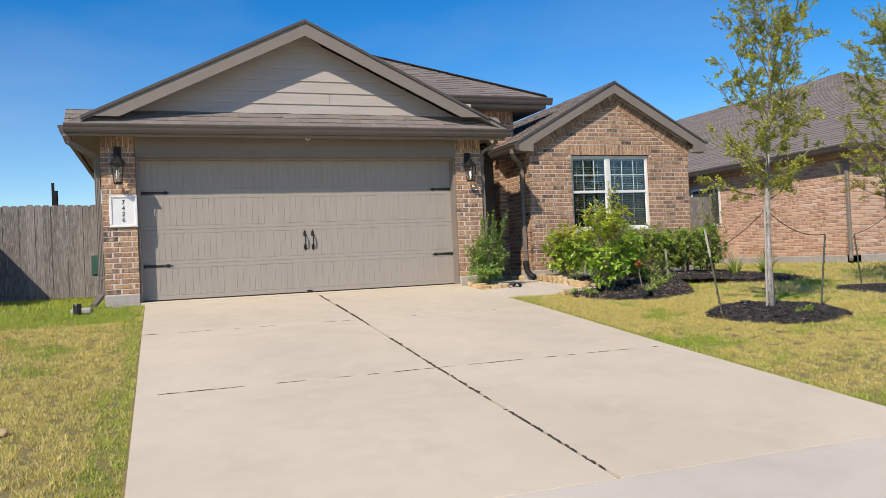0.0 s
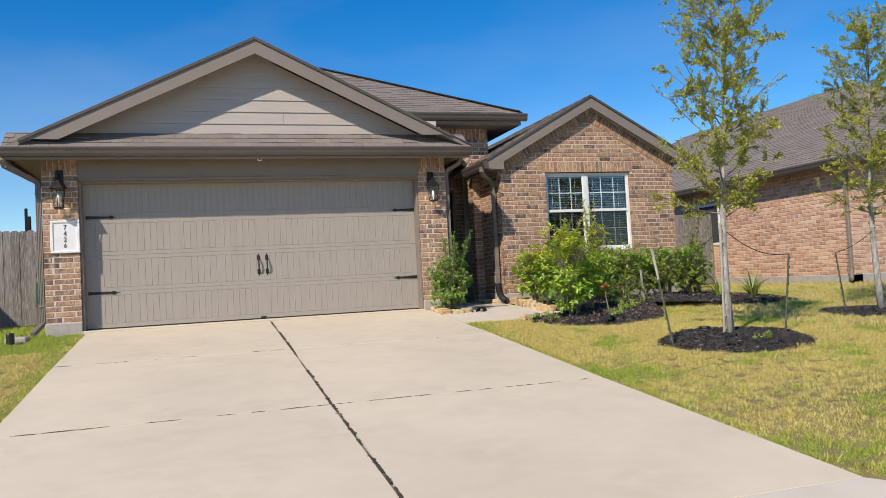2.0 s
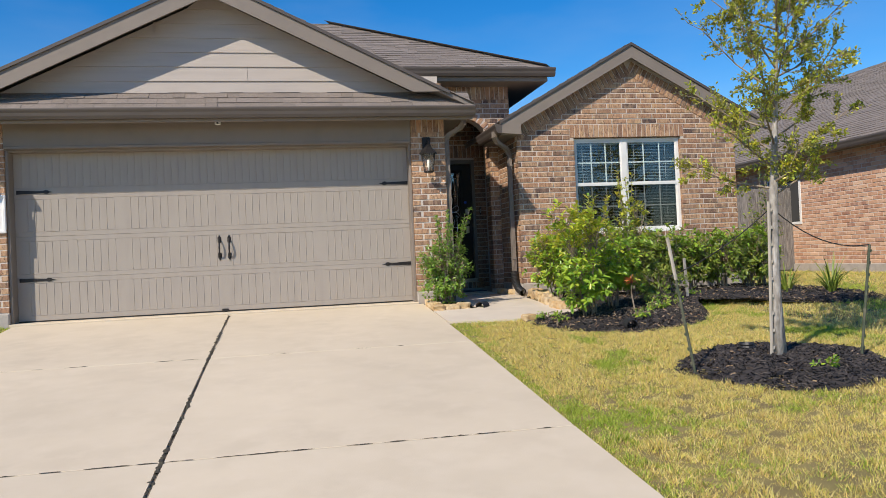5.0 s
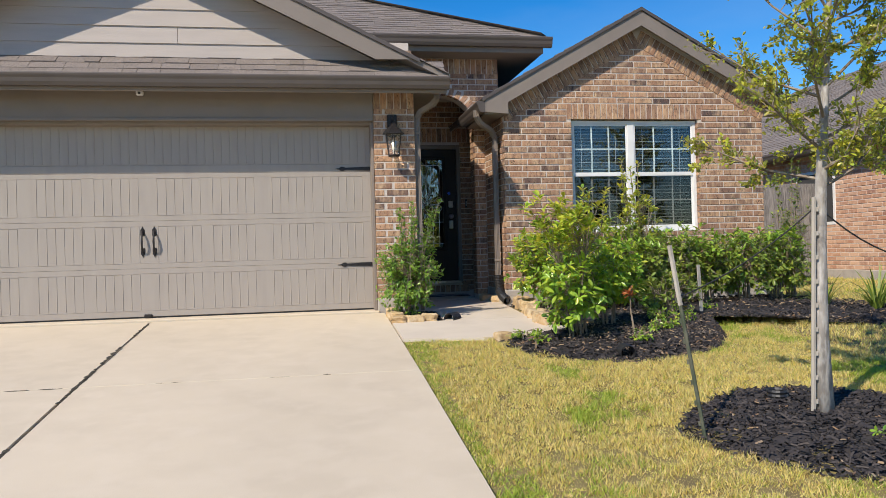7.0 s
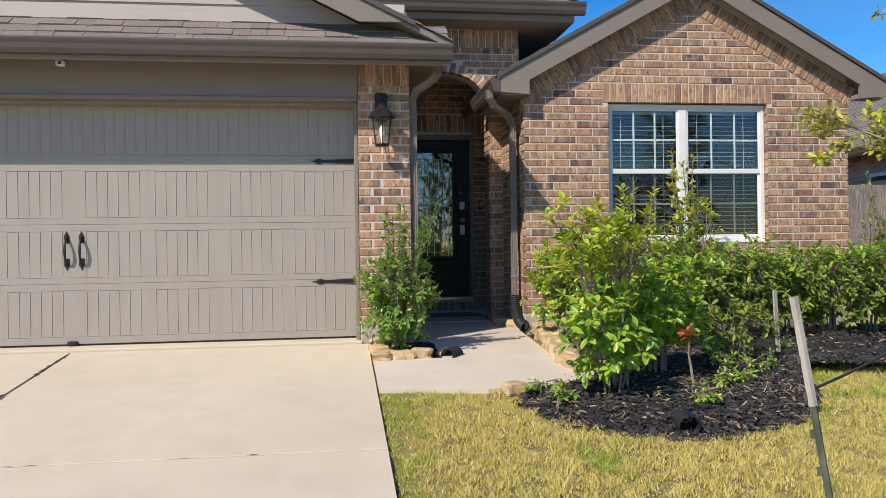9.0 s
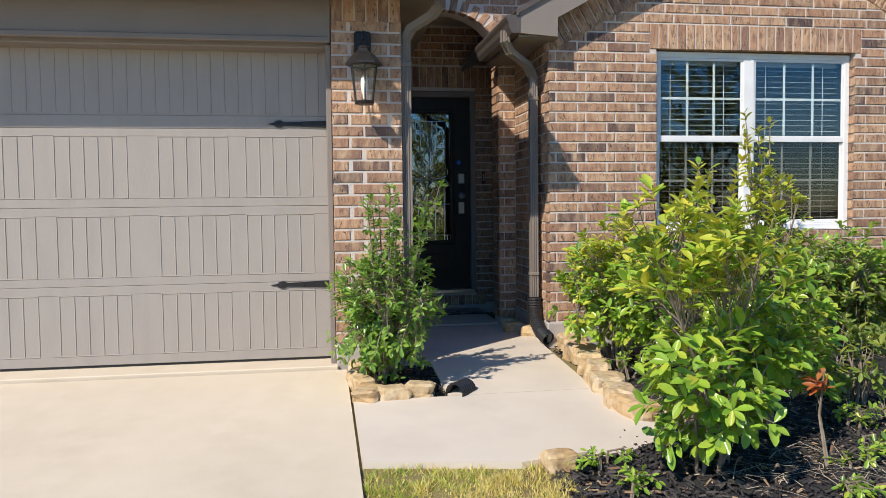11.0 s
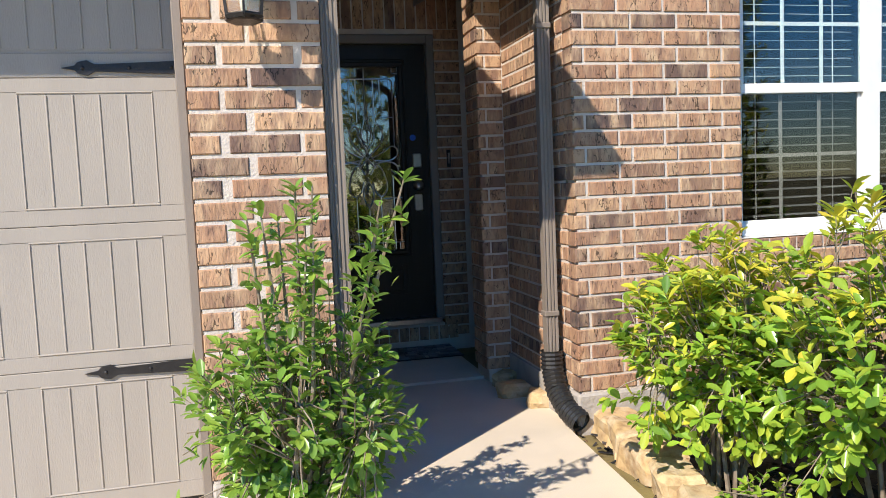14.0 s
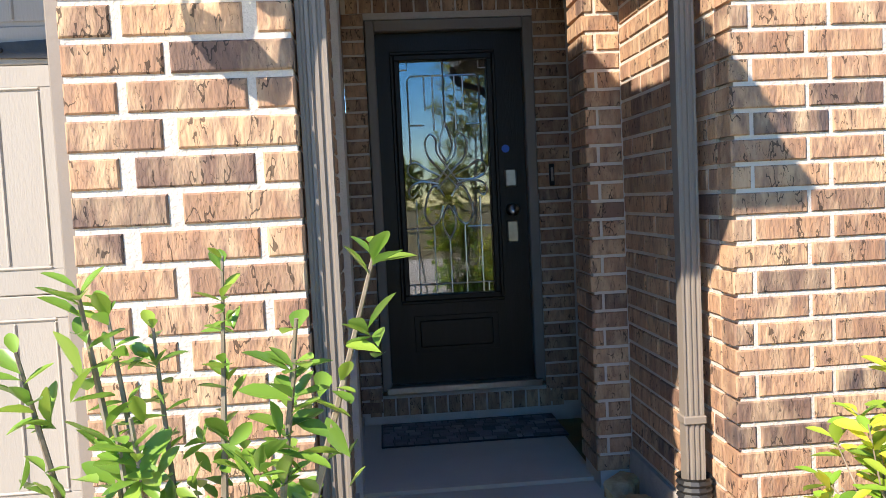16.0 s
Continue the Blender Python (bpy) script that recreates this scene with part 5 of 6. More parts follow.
MOUND = 0.045
shrub(gp(0.29, -0.37), "small green shrub in a stone-edged bed by the garage", 0.37, 0.33, 0.86, 540, 0.052, M_SHRUB, 3, stems=8, upright=10, low=0.03, lean=0.06, sway=(0.03, -0.16), reach=(1.18, 1.52))
shrub(gp(1.84, -0.24, 0.03), "bright green evergreen shrub against the brick wall", 0.42, 0.36, 0.90, 470, 0.066, M_BUSH, 5, accent=M_YELLOW)
shrub(gp(1.58, -1.92, 0.04), "large-leaved bright green shrub at the front of the bed", 0.31, 0.31, 0.72, 100, 0.090, M_BUSH, 8, stems=6, accent=M_FRESH, low=0.12, sway=(-0.14, -0.28))
shrub(gp(1.66, -1.86, MOUND), "yellow-green shrub with bare pale stems and a flat crown", 0.34, 0.32, 1.22, 110, 0.078, M_FRESH, 9, stems=5, accent=M_YELLOW, low=0.62, sway=(-0.30, -0.36))
shrub(gp(2.02, -1.60, MOUND), "bright green shrub on bare stems in the mulch", 0.34, 0.32, 0.78, 170, 0.080, M_BUSH, 10, stems=9, accent=M_FRESH, low=0.28, sway=(-0.05, -0.15))
shrub(gp(2.20, -0.64, MOUND), "green evergreen shrub below the window", 0.46, 0.42, 1.02, 400, 0.070, M_BUSH, 11, upright=3, accent=M_YELLOW, reach=(1.12, 1.30), sway=(-0.05, -0.05))
shrub(gp(2.98, -0.14, MOUND), "tall straggly shrub reaching over the window", 0.30, 0.26, 1.22, 250, 0.064, M_BUSHDARK, 13, upright=5, accent=M_YELLOW)
hedge_spots = ((2.72, -0.60, 0.88), (3.28, -0.35, 0.88), (3.72, -0.30, 0.84), (4.18, -0.30, 0.86), (4.62, -0.25, 0.82))
for i, (x, y, h) in enumerate(hedge_spots):
    tagged(shrub(gp(x, y, 0.03), "dark green hedge shrub under the window", 0.42, 0.38, h, 330, 0.066, M_BUSHDARK, 20 + i, upright=0, accent=M_BUSH), group="hedge along the wing")
shrub(gp(4.95, -0.05), "thin airy shrub at the corner of the wing", 0.28, 0.28, 1.25, 130, 0.05, M_BUSHDARK, 31, upright=4)
shrub(gp(2.72, -1.35, MOUND), "sparse low shrub in the mulch", 0.32, 0.28, 0.5, 90, 0.06, M_BUSHDARK, 33, low=0.0)
for i, (x, y, h) in enumerate(((2.45, -1.72, 0.2), (2.42, -1.98, 0.13), (2.68, -1.75, 0.2), (1.20, -2.05, 0.10), (2.2, -2.1, 0.12), (1.78, -0.5, 0.14), (3.4, -0.95, 0.16), (2.0, -2.3, 0.08), (1.12, -1.78, 0.1), (2.1, -5.1, 0.07))):
    tagged(shrub(gp(x, y, MOUND if 1.3 < x < 3 and y > -3 else 0.0), "low green weed sprouting in dark mulch", 0.10 + 0.05 * (i % 3), 0.10, h, 12, 0.042, M_BUSH, 60 + i, stems=3), category="weed", group="weeds in the mulch").name = "weed"
shrub(gp(2.04, -2.02, MOUND), "red-leaved shoot in the mulch", 0.05, 0.05, 0.50, 2, 0.075, M_RED, 35, stems=1, low=0.7)


def strap_plant(m, label, n, length, seed):
    r = np.random.default_rng(seed)
    t = thing("strap_leaf_plant", label, "plant", m)
    b = Build()
    for i in range(n):
        a, lean, L = r.uniform(0, 2 * math.pi), r.uniform(0.25, 1.0), length * r.uniform(0.6, 1.1)
        d, s = np.array([math.cos(a), math.sin(a), 0]), np.array([-math.sin(a), math.cos(a), 0])
        prev = None
        for k in range(6):
            f = k / 5
            p = d * (0.04 + L * f * math.sin(lean) * (0.4 + 0.8 * f)) + np.array([0, 0, L * f * math.cos(lean * (0.5 + 0.9 * f))])
            w = 0.013 * (1 - f) ** 0.6 + 0.001
            cur = (p - s * w, p + s * w)
            if prev:
                b.add([prev[0], prev[1], cur[1], cur[0]], [(0, 1, 2, 3)])
            prev = cur
    tagged(part("leaves", b, M_BUSHDARK, t), kind="stuff")
    return t


strap_plant(gp(5.2, -1.15), "clump of green strap leaves in dark mulch", 46, 0.55, 2)
strap_plant(gp(4.7, -0.95), "clump of green strap leaves in dark mulch", 34, 0.45, 4)


# ---- mulch beds ----
def bed(name, label, outline, chips, seed, rise=0.035, litter=0.02):
    r = np.random.default_rng(seed)
    t = thing(name, label, "mulch bed", kind="structure")
    pts = np.array(outline)
    c = pts.mean(0)
    n, rings = len(pts), 5
    b = Build()
    vs = []
    for k in range(rings):
        f = 1 - k / rings
        for p in pts:
            q = c + (p - c) * f
            vs.append((q[0], q[1], ground_z(q[0], q[1]) - 0.035 + rise * (1 - f ** 2) + (0.012 if k else 0) * r.normal()))
    vs.append((c[0], c[1], ground_z(c[0], c[1]) - 0.02 + rise))
    fs = [(k * n + i, k * n + (i + 1) % n, (k + 1) * n + (i + 1) % n, (k + 1) * n + i) for k in range(rings - 1) for i in range(n)]
    fs += [((rings - 1) * n + i, (rings - 1) * n + (i + 1) % n, rings * n) for i in range(n)]
    part("soil", b.add(vs, fs), M_MULCH, t)
    tri = r.integers(0, n, chips)
    f = np.sqrt(r.random(chips)) * 1.03
    g = r.random(chips)[:, None]
    edge = pts[tri] * (1 - g) + pts[(tri + 1) % n] * g
    pos = c + (edge - c) * f[:, None]
    z = ground_z_many(pos[:, 0], pos[:, 1]) - 0.03 + rise * (1 - f ** 2) + r.uniform(0.0, 0.018, chips)
    o = np.column_stack([pos, z])
    a = r.uniform(0, 2 * math.pi, chips)
    d = np.column_stack([np.cos(a), np.sin(a), r.normal(0, 0.35, chips)])
    d /= np.linalg.norm(d, axis=1, keepdims=True)
    s = np.cross(d, r.normal(0, 0.4, (chips, 3)) + np.array([0, 0, 1]))
    s /= np.linalg.norm(s, axis=1, keepdims=True)
    u = np.cross(s, d)
    L, W, H = (r.uniform(0.010, 0.032, chips)[:, None], r.uniform(0.003, 0.009, chips)[:, None], r.uniform(0.002, 0.005, chips)[:, None])
    v = np.stack([o - d * L - s * W, o + d * L - s * W * 0.6, o + d * L + s * W * 0.6, o - d * L + s * W, o - d * L * 0.8 + u * H * 2, o + d * L * 0.8 + u * H * 2], axis=1).reshape(-1, 3)
    k = np.arange(chips)[:, None] * 6
    faces = np.concatenate([k + np.array([[0, 1, 5, 4]]), k + np.array([[3, 4, 5, 2]])])
    some = r.random(chips) < litter
    for sel, nm, mt in ((~some, "bark_chips", M_MULCH), (some, "leaf_litter", M_LITTER)):
        if sel.any():
            idx = np.where(np.concatenate([sel, sel]))[0]
            tagged(part(nm, soup(nm, v, faces[idx], mt), mt, t), kind="stuff")
    return t


def ring_outline(x, y, rx, ry, n=26, wob=0.06, seed=1):
    r = random.Random(seed)
    ph = r.uniform(0, 6)
    return [(x + rx * (1 + wob * math.sin(3 * a + ph) + wob * 0.6 * math.sin(5 * a + ph * 2)) * math.cos(a), y + ry * (1 + wob * math.sin(2 * a + ph)) * math.sin(a)) for a in (2 * math.pi * i / n for i in range(n))]


BEDS = []
TREE_1, TREE_2 = (2.00, -4.68), (5.17, -3.67)
o = ring_outline(TREE_1[0] + 0.03, TREE_1[1] - 0.07, 0.76, 0.76, seed=2)
BEDS.append(o)
bed("mulch_ring", "round bed of black shredded mulch around the young tree", o, 4200, 3)
o = ring_outline(TREE_2[0], TREE_2[1], 0.75, 0.75, seed=5)
BEDS.append(o)
bed("mulch_ring", "round bed of black shredded mulch around the young tree", o, 2200, 4)
o = [(1.62, 0.50), (1.60, -0.6), (1.58, -1.22), (1.20, -1.62), (0.96, -1.72), (0.97, -1.95), (1.03, -2.22), (1.16, -2.42), (1.39, -2.66), (1.68, -2.80), (1.95, -2.83), (2.22, -2.74), (2.5, -2.58), (2.72, -2.38),
     (2.93, -2.05), (3.06, -1.5), (3.3, -1.05), (3.7, -0.85), (4.05, -0.85), (4.2, -1.2), (4.40, -1.58), (4.75, -1.85), (5.1, -1.85), (5.6, -1.6), (5.75, -1.1), (5.6, -0.5), (5.2, 0.1), (5.0, 0.5)]
BEDS.append(o)
bed("mulch_bed", "dark mulch bed along the wing with leaf litter", o, 15000, 5, rise=0.10, litter=0.1)
o = [(0.10, 0.0), (0.11, -0.72), (0.62, -0.72), (0.62, 0.0)]
BEDS.append(o)
bed("mulch_bed", "small dark mulch bed beside the garage pier", o, 900, 6, 0.03, 0.12)


# ---- edging stones ----
def stone(m, sx, sy, sz, seed, label):
    bm = bmesh.new()
    bmesh.ops.create_cube(bm, size=1)
    bmesh.ops.bevel(bm, geom=bm.edges[:], offset=0.13, segments=1, affect="EDGES", profile=0.5)
    bmesh.ops.subdivide_edges(bm, edges=bm.edges[:], cuts=1, use_grid_fill=True)
    for v in bm.verts:
        q = noise.noise_vector(v.co * 1.7 + Vector((seed * 7.3, seed * 3.1, seed))) * 0.17 + noise.noise_vector(v.co * 5 + Vector((seed, 0, 0))) * 0.05
        v.co = Vector(((v.co.x + q.x) * sx, (v.co.y + q.y) * sy, (v.co.z + q.z * 0.6) * sz))
    me = bpy.data.meshes.new("edging_stone")
    bm.to_mesh(me)
    bm.free()
    me.materials.append(M_STONE)
    ob = new("edging_stone", me)
    ob.matrix_world = m
    return tagged(ob, label, "stone", "edging stones")


rs = random.Random(12)
line = [(1.74, 0.42), (1.70, 0.22), (1.67, 0.0), (1.65, -0.22), (1.62, -0.45), (1.59, -0.68), (1.58, -0.92), (1.57, -1.14)]
for i, (x, y) in enumerate(line):
    stone(gp(x, y, 0.02, rs.uniform(-18, 18) + 85), rs.uniform(0.22, 0.30), rs.uniform(0.15, 0.21), rs.uniform(0.12, 0.16), i + 1, "tan limestone block edging the walkway bed")
for i, (x, y) in enumerate(((1.78, -1.20), (1.90, -1.32), (0.97, -1.70))):
    stone(gp(x, y, 0.0, rs.uniform(-30, 30)), 0.16, 0.12, 0.09, 30 + i, "small tan limestone block half sunk in mulch")
for i, (x, y, a) in enumerate(((0.15, 0.02 - 0.1, 88), (0.14, -0.28, 70), (0.15, -0.47, 105), (0.17, -0.65, 60), (0.32, -0.655, 8), (0.47, -0.63, -10))):
    stone(gp(x, y, 0.015, a + rs.uniform(-8, 8)), rs.uniform(0.16, 0.21), rs.uniform(0.12, 0.16), rs.uniform(0.08, 0.11), 50 + i, "tan limestone block edging the garage bed")
for i, (x, y) in enumerate(((1.54, 1.42), (1.50, 1.18), (1.57, 0.98))):
    stone(gp(x, y, 0.03, rs.uniform(0, 90)), 0.17, 0.12, 0.09, 70 + i, "tan limestone block lying on the porch edge")


def drain(m, label):
    t = thing("drain_pipe", label, "drain pipe", m)
    b = Build()
    path = [(0, 0.0 + 0.012 * i, 0.0) for i in range(14)]
    rad = [0.062 if i % 2 else 0.056 for i in range(14)]
    b.tube(path, rad, 16, False)
    b.tube(path[::-1], [q - 0.006 for q in rad], 16, False)
    part("corrugated_pipe", b, M_PIPE, t)
    return t


drain(gp(1.71, -2.76, 0.03, -12), "black corrugated drain outlet in the mulch")
drain(gp(0.66, -0.70, 0.01, -40), "black corrugated drain outlet by the stones")
drain(gp(1.98, -4.30, 0.05) @ pose(0, 0, 0, -90, 0, 0), "black corrugated watering pipe standing in mulch")

# ---- young trees ----


def tree(m, height, label, seed, leaves=3000, spread=0.75, leaf=0.032):
    r = np.random.default_rng(seed)
    t = thing("tree", label, "tree", m)
    trunk = Build()
    pts, rad = [], []
    for i in range(9):
        f = i / 8
        pts.append(np.array([0.05 * math.sin(f * 5 + seed), 0.04 * math.sin(f * 4 + 1), -0.08 + f * (height * 0.93)]))
        rad.append((0.052, 0.042, 0.036, 0.028, 0.017, 0.012, 0.009, 0.006, 0.003)[i])
    trunk.tube(pts, rad, 10)
    part("trunk", trunk, M_BARK, t, "pale grey bark", smooth=True)
    base, axis, normal, length = [], [], [], []

    def trunk_at(z):
        f = min(max((z + 0.08) / (height * 0.93), 0), 0.999) * 8
        i = int(f)
        return pts[i] + (pts[i + 1] - pts[i]) * (f - i)

    n_limb = 46
    for i in range(n_limb):
        z0 = 1.22 + (height * 0.88 - 1.22) * (i / (n_limb - 1)) ** 1.05
        a = i * 2.4 + r.uniform(-0.4, 0.4)
        prof = math.sin(math.pi * min(0.98, 0.22 + 0.78 * (z0 - 0.8) / (height - 0.8))) ** 0.8
        L = spread * (0.35 + 0.75 * prof) * r.uniform(0.75, 1.15)
        s = trunk_at(z0)
        d = np.array([math.cos(a), math.sin(a), r.uniform(0.6, 1.2) if i > 5 else r.uniform(0.2, 0.7)])
        e = s + d * L
        mid = s + d * L * 0.5 + np.array([0, 0, -0.05]) + r.normal(0, 0.03, 3)
        limb = Build().tube([s, mid, e], [0.011 * (1 - 0.6 * i / n_limb), 0.007 * (1 - 0.6 * i / n_limb), 0.003], 5)
        for k in range(12):
            f = r.uniform(0.12, 1.0)
            p0 = mid + (e - mid) * (2 * f - 1) if f > 0.5 else s + (mid - s) * 2 * f
            dd = d / np.linalg.norm(d) + r.normal(0, 0.65, 3)
            p1 = p0 + dd / np.linalg.norm(dd) * r.uniform(0.10, 0.26)
            limb.tube([p0, (p0 + p1) / 2 + r.normal(0, 0.012, 3), p1], [0.004, 0.003, 0.0015], 4, False)
            m_leaf = max(2, int(leaves / (n_limb * 12) * r.uniform(0.3, 1.7)))
            for q in range(m_leaf):
                base.append(p0 + (p1 - p0) * r.uniform(0.2, 1.05) + r.normal(0, 0.012, 3))
                axis.append(dd * 0.5 + r.normal(0, 0.8, 3))
                normal.append(np.array([0, 0, 1]) + r.normal(0, 0.6, 3))
                length.append(leaf * r.uniform(0.6, 1.35))
        part("limb", limb, M_TWIG, t)
    base, axis, normal, length = map(np.array, (base, axis, normal, length))
    y = r.random(len(base)) < 0.36
    tagged(part("crown", leaf_soup("crown", base[~y], axis[~y], normal[~y], length[~y], M_TREELEAF, 0.5, 0.1), M_TREELEAF, t), kind="stuff")
    tagged(part("yellow_leaves", leaf_soup("yellow_leaves", base[y], axis[y], normal[y], length[y], M_YELLOW, 0.5, 0.1), M_YELLOW, t, "yellowing leaves"), kind="stuff")
    return t


tree(gp(TREE_1[0] + 0.06, TREE_1[1] - 0.03), 4.4, "slender young tree with sparse yellow-green leaves, staked", 4, 30000, 0.53, 0.029)
for i, x in enumerate((-15.0, -9.0, -4.2, -0.6, 3.0, 6.4, 10.5, 16.0)):
    tree(gp(x, -52.0 - 5 * (i % 3)), 5.4, "leafy tree on the far side of the street", 40 + i, 5000, 1.5, 0.20)
tree(gp(*TREE_2), 4.2, "slender young tree with sparse yellow-green leaves, staked", 9, 24000, 0.55, 0.029)


def stake(base, top, label, material, r=0.0105, flat=False):
    t = thing("tree_stake" if not flat else "marker_stake", label, "stake", group="" if flat else "tree stakes")
    b = Build()
    a, c = Vector(base), Vector(top)
    d = (c - a).normalized()
    if flat:
        m = Matrix.Translation(a) @ d.to_track_quat("Z", "Y").to_matrix().to_4x4()
        b.cbox(-0.022, 0.022, -0.006, 0.006, -0.1, (c - a).length, 0.003, m)
    else:
        s = d.cross(Vector((0, 1, 0))).normalized() * r
        q = d.cross(s).normalized() * r
        b.tube([a - d * 0.12, c], r, 6)
        n = 9
        for k in range(n):
            p = a + (c - a) * ((k + 0.5) / n)
            m = Matrix.Translation(p) @ d.to_track_quat("Z", "Y").to_matrix().to_4x4()
            b.box(-0.006, 0.006, -r - 0.010, -r + 0.002, -0.012, 0.012, m)
    part("post", b, material, t)
    return t


def strap(p0, p1, sag, label):
    p0, p1 = Vector(p0), Vector(p1)
    pts = [p0.lerp(p1, k / 10) - Vector((0, 0, sag * 4 * (k / 10) * (1 - k / 10))) for k in range(11)]
    t = thing("tree_tie", label, "rope", group="tree ties")
    part("cord", Build().tube(pts, 0.0045, 6), M_PIPE, t)


A_B, A_T = (1.28, -4.73, ground_z(1.28, -4.73)), (1.15, -4.66, 0.60)
st = stake(A_B, A_T, "weathered green metal stake with a pale top, leaning", M_STAKE)
d = (Vector(A_T) - Vector(A_B)).normalized()
part("pale_cap", Build().tube([Vector(A_T) - d * 0.30, Vector(A_T) + d * 0.02], 0.013, 5), M_PALEWOOD, st, "bleached wooden top")
B_B, B_T = (2.61, -4.82, ground_z(2.61, -4.82)), (2.74, -4.80, 0.50)
stake(B_B, B_T, "dark metal stake holding the young tree", M_STAKE)
C_B, C_T = (4.78, -3.45, ground_z(4.78, -3.45)), (4.68, -3.45, 0.50)
stake(C_B, C_T, "dark metal stake holding the young tree", M_STAKE)
tz = 0.80
strap((TREE_1[0] + 0.02, TREE_1[1], tz), B_T, 0.10, "black tree tie slung to a stake")
strap((TREE_1[0] - 0.02, TREE_1[1], tz), (A_T[0], A_T[1], A_T[2] - 0.27), 0.05, "black tree tie slung to a stake")
strap((TREE_2[0] - 0.02, TREE_2[1], tz), C_T, 0.05, "black tree tie slung to a stake")
stake((TREE_1[0] - 0.06, TREE_1[1] - 0.01, ground_z(*TREE_1)), (TREE_1[0] - 0.03, TREE_1[1] - 0.02, 0.86), "thin pale wooden pole standing against the trunk", M_PALEWOOD, 0.013)
stake((3.21, -1.12, ground_z(3.21, -1.12)), (3.20, -1.09, 0.41), "pale wooden marker stake in the mulch", M_PALEWOOD, flat=True)


# ---- fences ----
def fence(name, label, x0, x1, y, height, seed):
    r = random.Random(seed)
    t = thing(name, label, "fence", kind="structure")
    meshes = []
    for i in range(5):
        w, h = 0.138, height + r.uniform(-0.012, 0.012)
        meshes.append(Build().prism([(-w / 2, 0.02), (w / 2, 0.02), (w / 2, h - 0.03), (w / 2 - 0.03, h), (-w / 2 + 0.03, h), (-w / 2, h - 0.03)], 0, 0.016).mesh("picket", M_FENCE))
    x = x0
    while x < x1:
        ob = part("picket", r.choice(meshes), M_FENCE, t)
        ob.location = (x, y + (0.004 if round((x - x0) / 0.137) % 2 else -0.004), ground_z(x, y) + r.uniform(-0.008, 0.008))
        ob.rotation_euler = (0, r.uniform(-0.003, 0.003), 0)
        x += 0.137
    for z in (0.35, 0.95, 1.6):
        part("rail", Build().box(x0 - 0.07, x1, y + 0.024, y + 0.06, ground_z(0, y) + z, ground_z(0, y) + z + 0.085), M_FENCE, t)
    return t


fence("fence_left", "weathered grey dog-ear picket fence beside the garage", -11.5, -5.40, 4.6, 1.80, 1)
fence("fence_right", "weathered grey dog-ear picket fence between the houses", 5.1, 8.55, 4.2, 1.62, 2)
solid("fence_post", Build().tube([(-6.55, 5.6, 0), (-6.55, 5.6, 2.30)], 0.03, 8).tube([(-6.50, 5.6, 1.4), (-6.50, 5.6, 2.14)], 0.04, 8), M_IRON, "dark metal pole rising behind the fence", "pole")

# ---- neighbouring houses ----
HX, HY, HZ = 8.50, 0.03, 2.22
nb = thing("neighbour_house", "neighbouring house of pale red brick with a shingle hip roof", "house")
part("wall", Build().box(HX + 0.006, HX + 0.2, HY + 0.1, 14, -0.2, HZ).box(HX + 0.006, HX + 9, HY + 0.006, HY + 0.2, -0.2, HZ), M_MORTAR, nb)
part("footing", Build().box(HX - 0.02, HX + 0.15, HY - 0.02, 14, -0.3, 0.10).box(HX - 0.02, HX + 9, HY - 0.02, HY + 0.15, -0.3, 0.10), M_FOUND, nb)
nw = part("brick_face", Build().box(HX + 0.01, HX + 0.02, HY + 0.2, 13.9, 0.1, 0.2), M_MORTAR, nb)
brick_wall(nb, lay(0.11, HZ, lambda z: [(-11.0, -HY - 0.09)]), M_BRICK_FAR, pose(HX, 0, 0, 0, 0, -90), 0)
brick_wall(nb, lay(0.11, HZ, lambda z: [(HX, HX + 3.2)]), M_BRICK_FAR, pose(0, HY, 0), 0)
EXN, EYN, EZN, NH, NRUN, NDEEP = HX - 0.30, HY - 0.30, HZ + 0.10, 3.1, 6.6, 6.1
roof = part("roof", roof_plane([(EXN, EYN, EZN), (EXN + NRUN, EYN + NDEEP, EZN + NH), (EXN + NRUN, 14, EZN + NH), (EXN, 14, EZN)]), M_SHINGLE, nb)
part("deck", roof_plane([(EXN, EYN, EZN), (EXN + 2 * NRUN, EYN, EZN), (EXN + NRUN, EYN + NDEEP, EZN + NH)]), M_SHINGLE, roof)
lw, ls = math.hypot(NRUN, NH), math.hypot(NDEEP, NH)
tagged(part("shingles", shingle_rows((EXN, 14, EZN), (0, -1, 0), (NRUN, 0, NH), 14 - EYN, lw, right=lambda t: 14 - EYN - NDEEP * t / lw, tab=0.4), M_SHINGLE, roof), kind="stuff")
tagged(part("shingles", shingle_rows((EXN, EYN, EZN), (1, 0, 0), (0, NDEEP, NH), 2 * NRUN, ls, left=lambda t: NRUN * t / ls, right=lambda t: 2 * NRUN - NRUN * t / ls, tab=0.4), M_SHINGLE, roof), kind="stuff")
part("soffit", Build().box(EXN + 0.02, HX, EYN + 0.02, 14, EZN - 0.12, EZN - 0.10).box(HX, HX + 9, EYN + 0.02, HY, EZN - 0.12, EZN - 0.10), M_TRIM, nb)
part("gutter", Build().prism([(EXN + q, EZN - 0.14 + z) for q, z in gutter_profile()], EYN, 14, "y").prism([(EYN + q, EZN - 0.14 + z) for q, z in gutter_profile()], EXN, EXN + 8, "x"), M_GUTTER, nb)
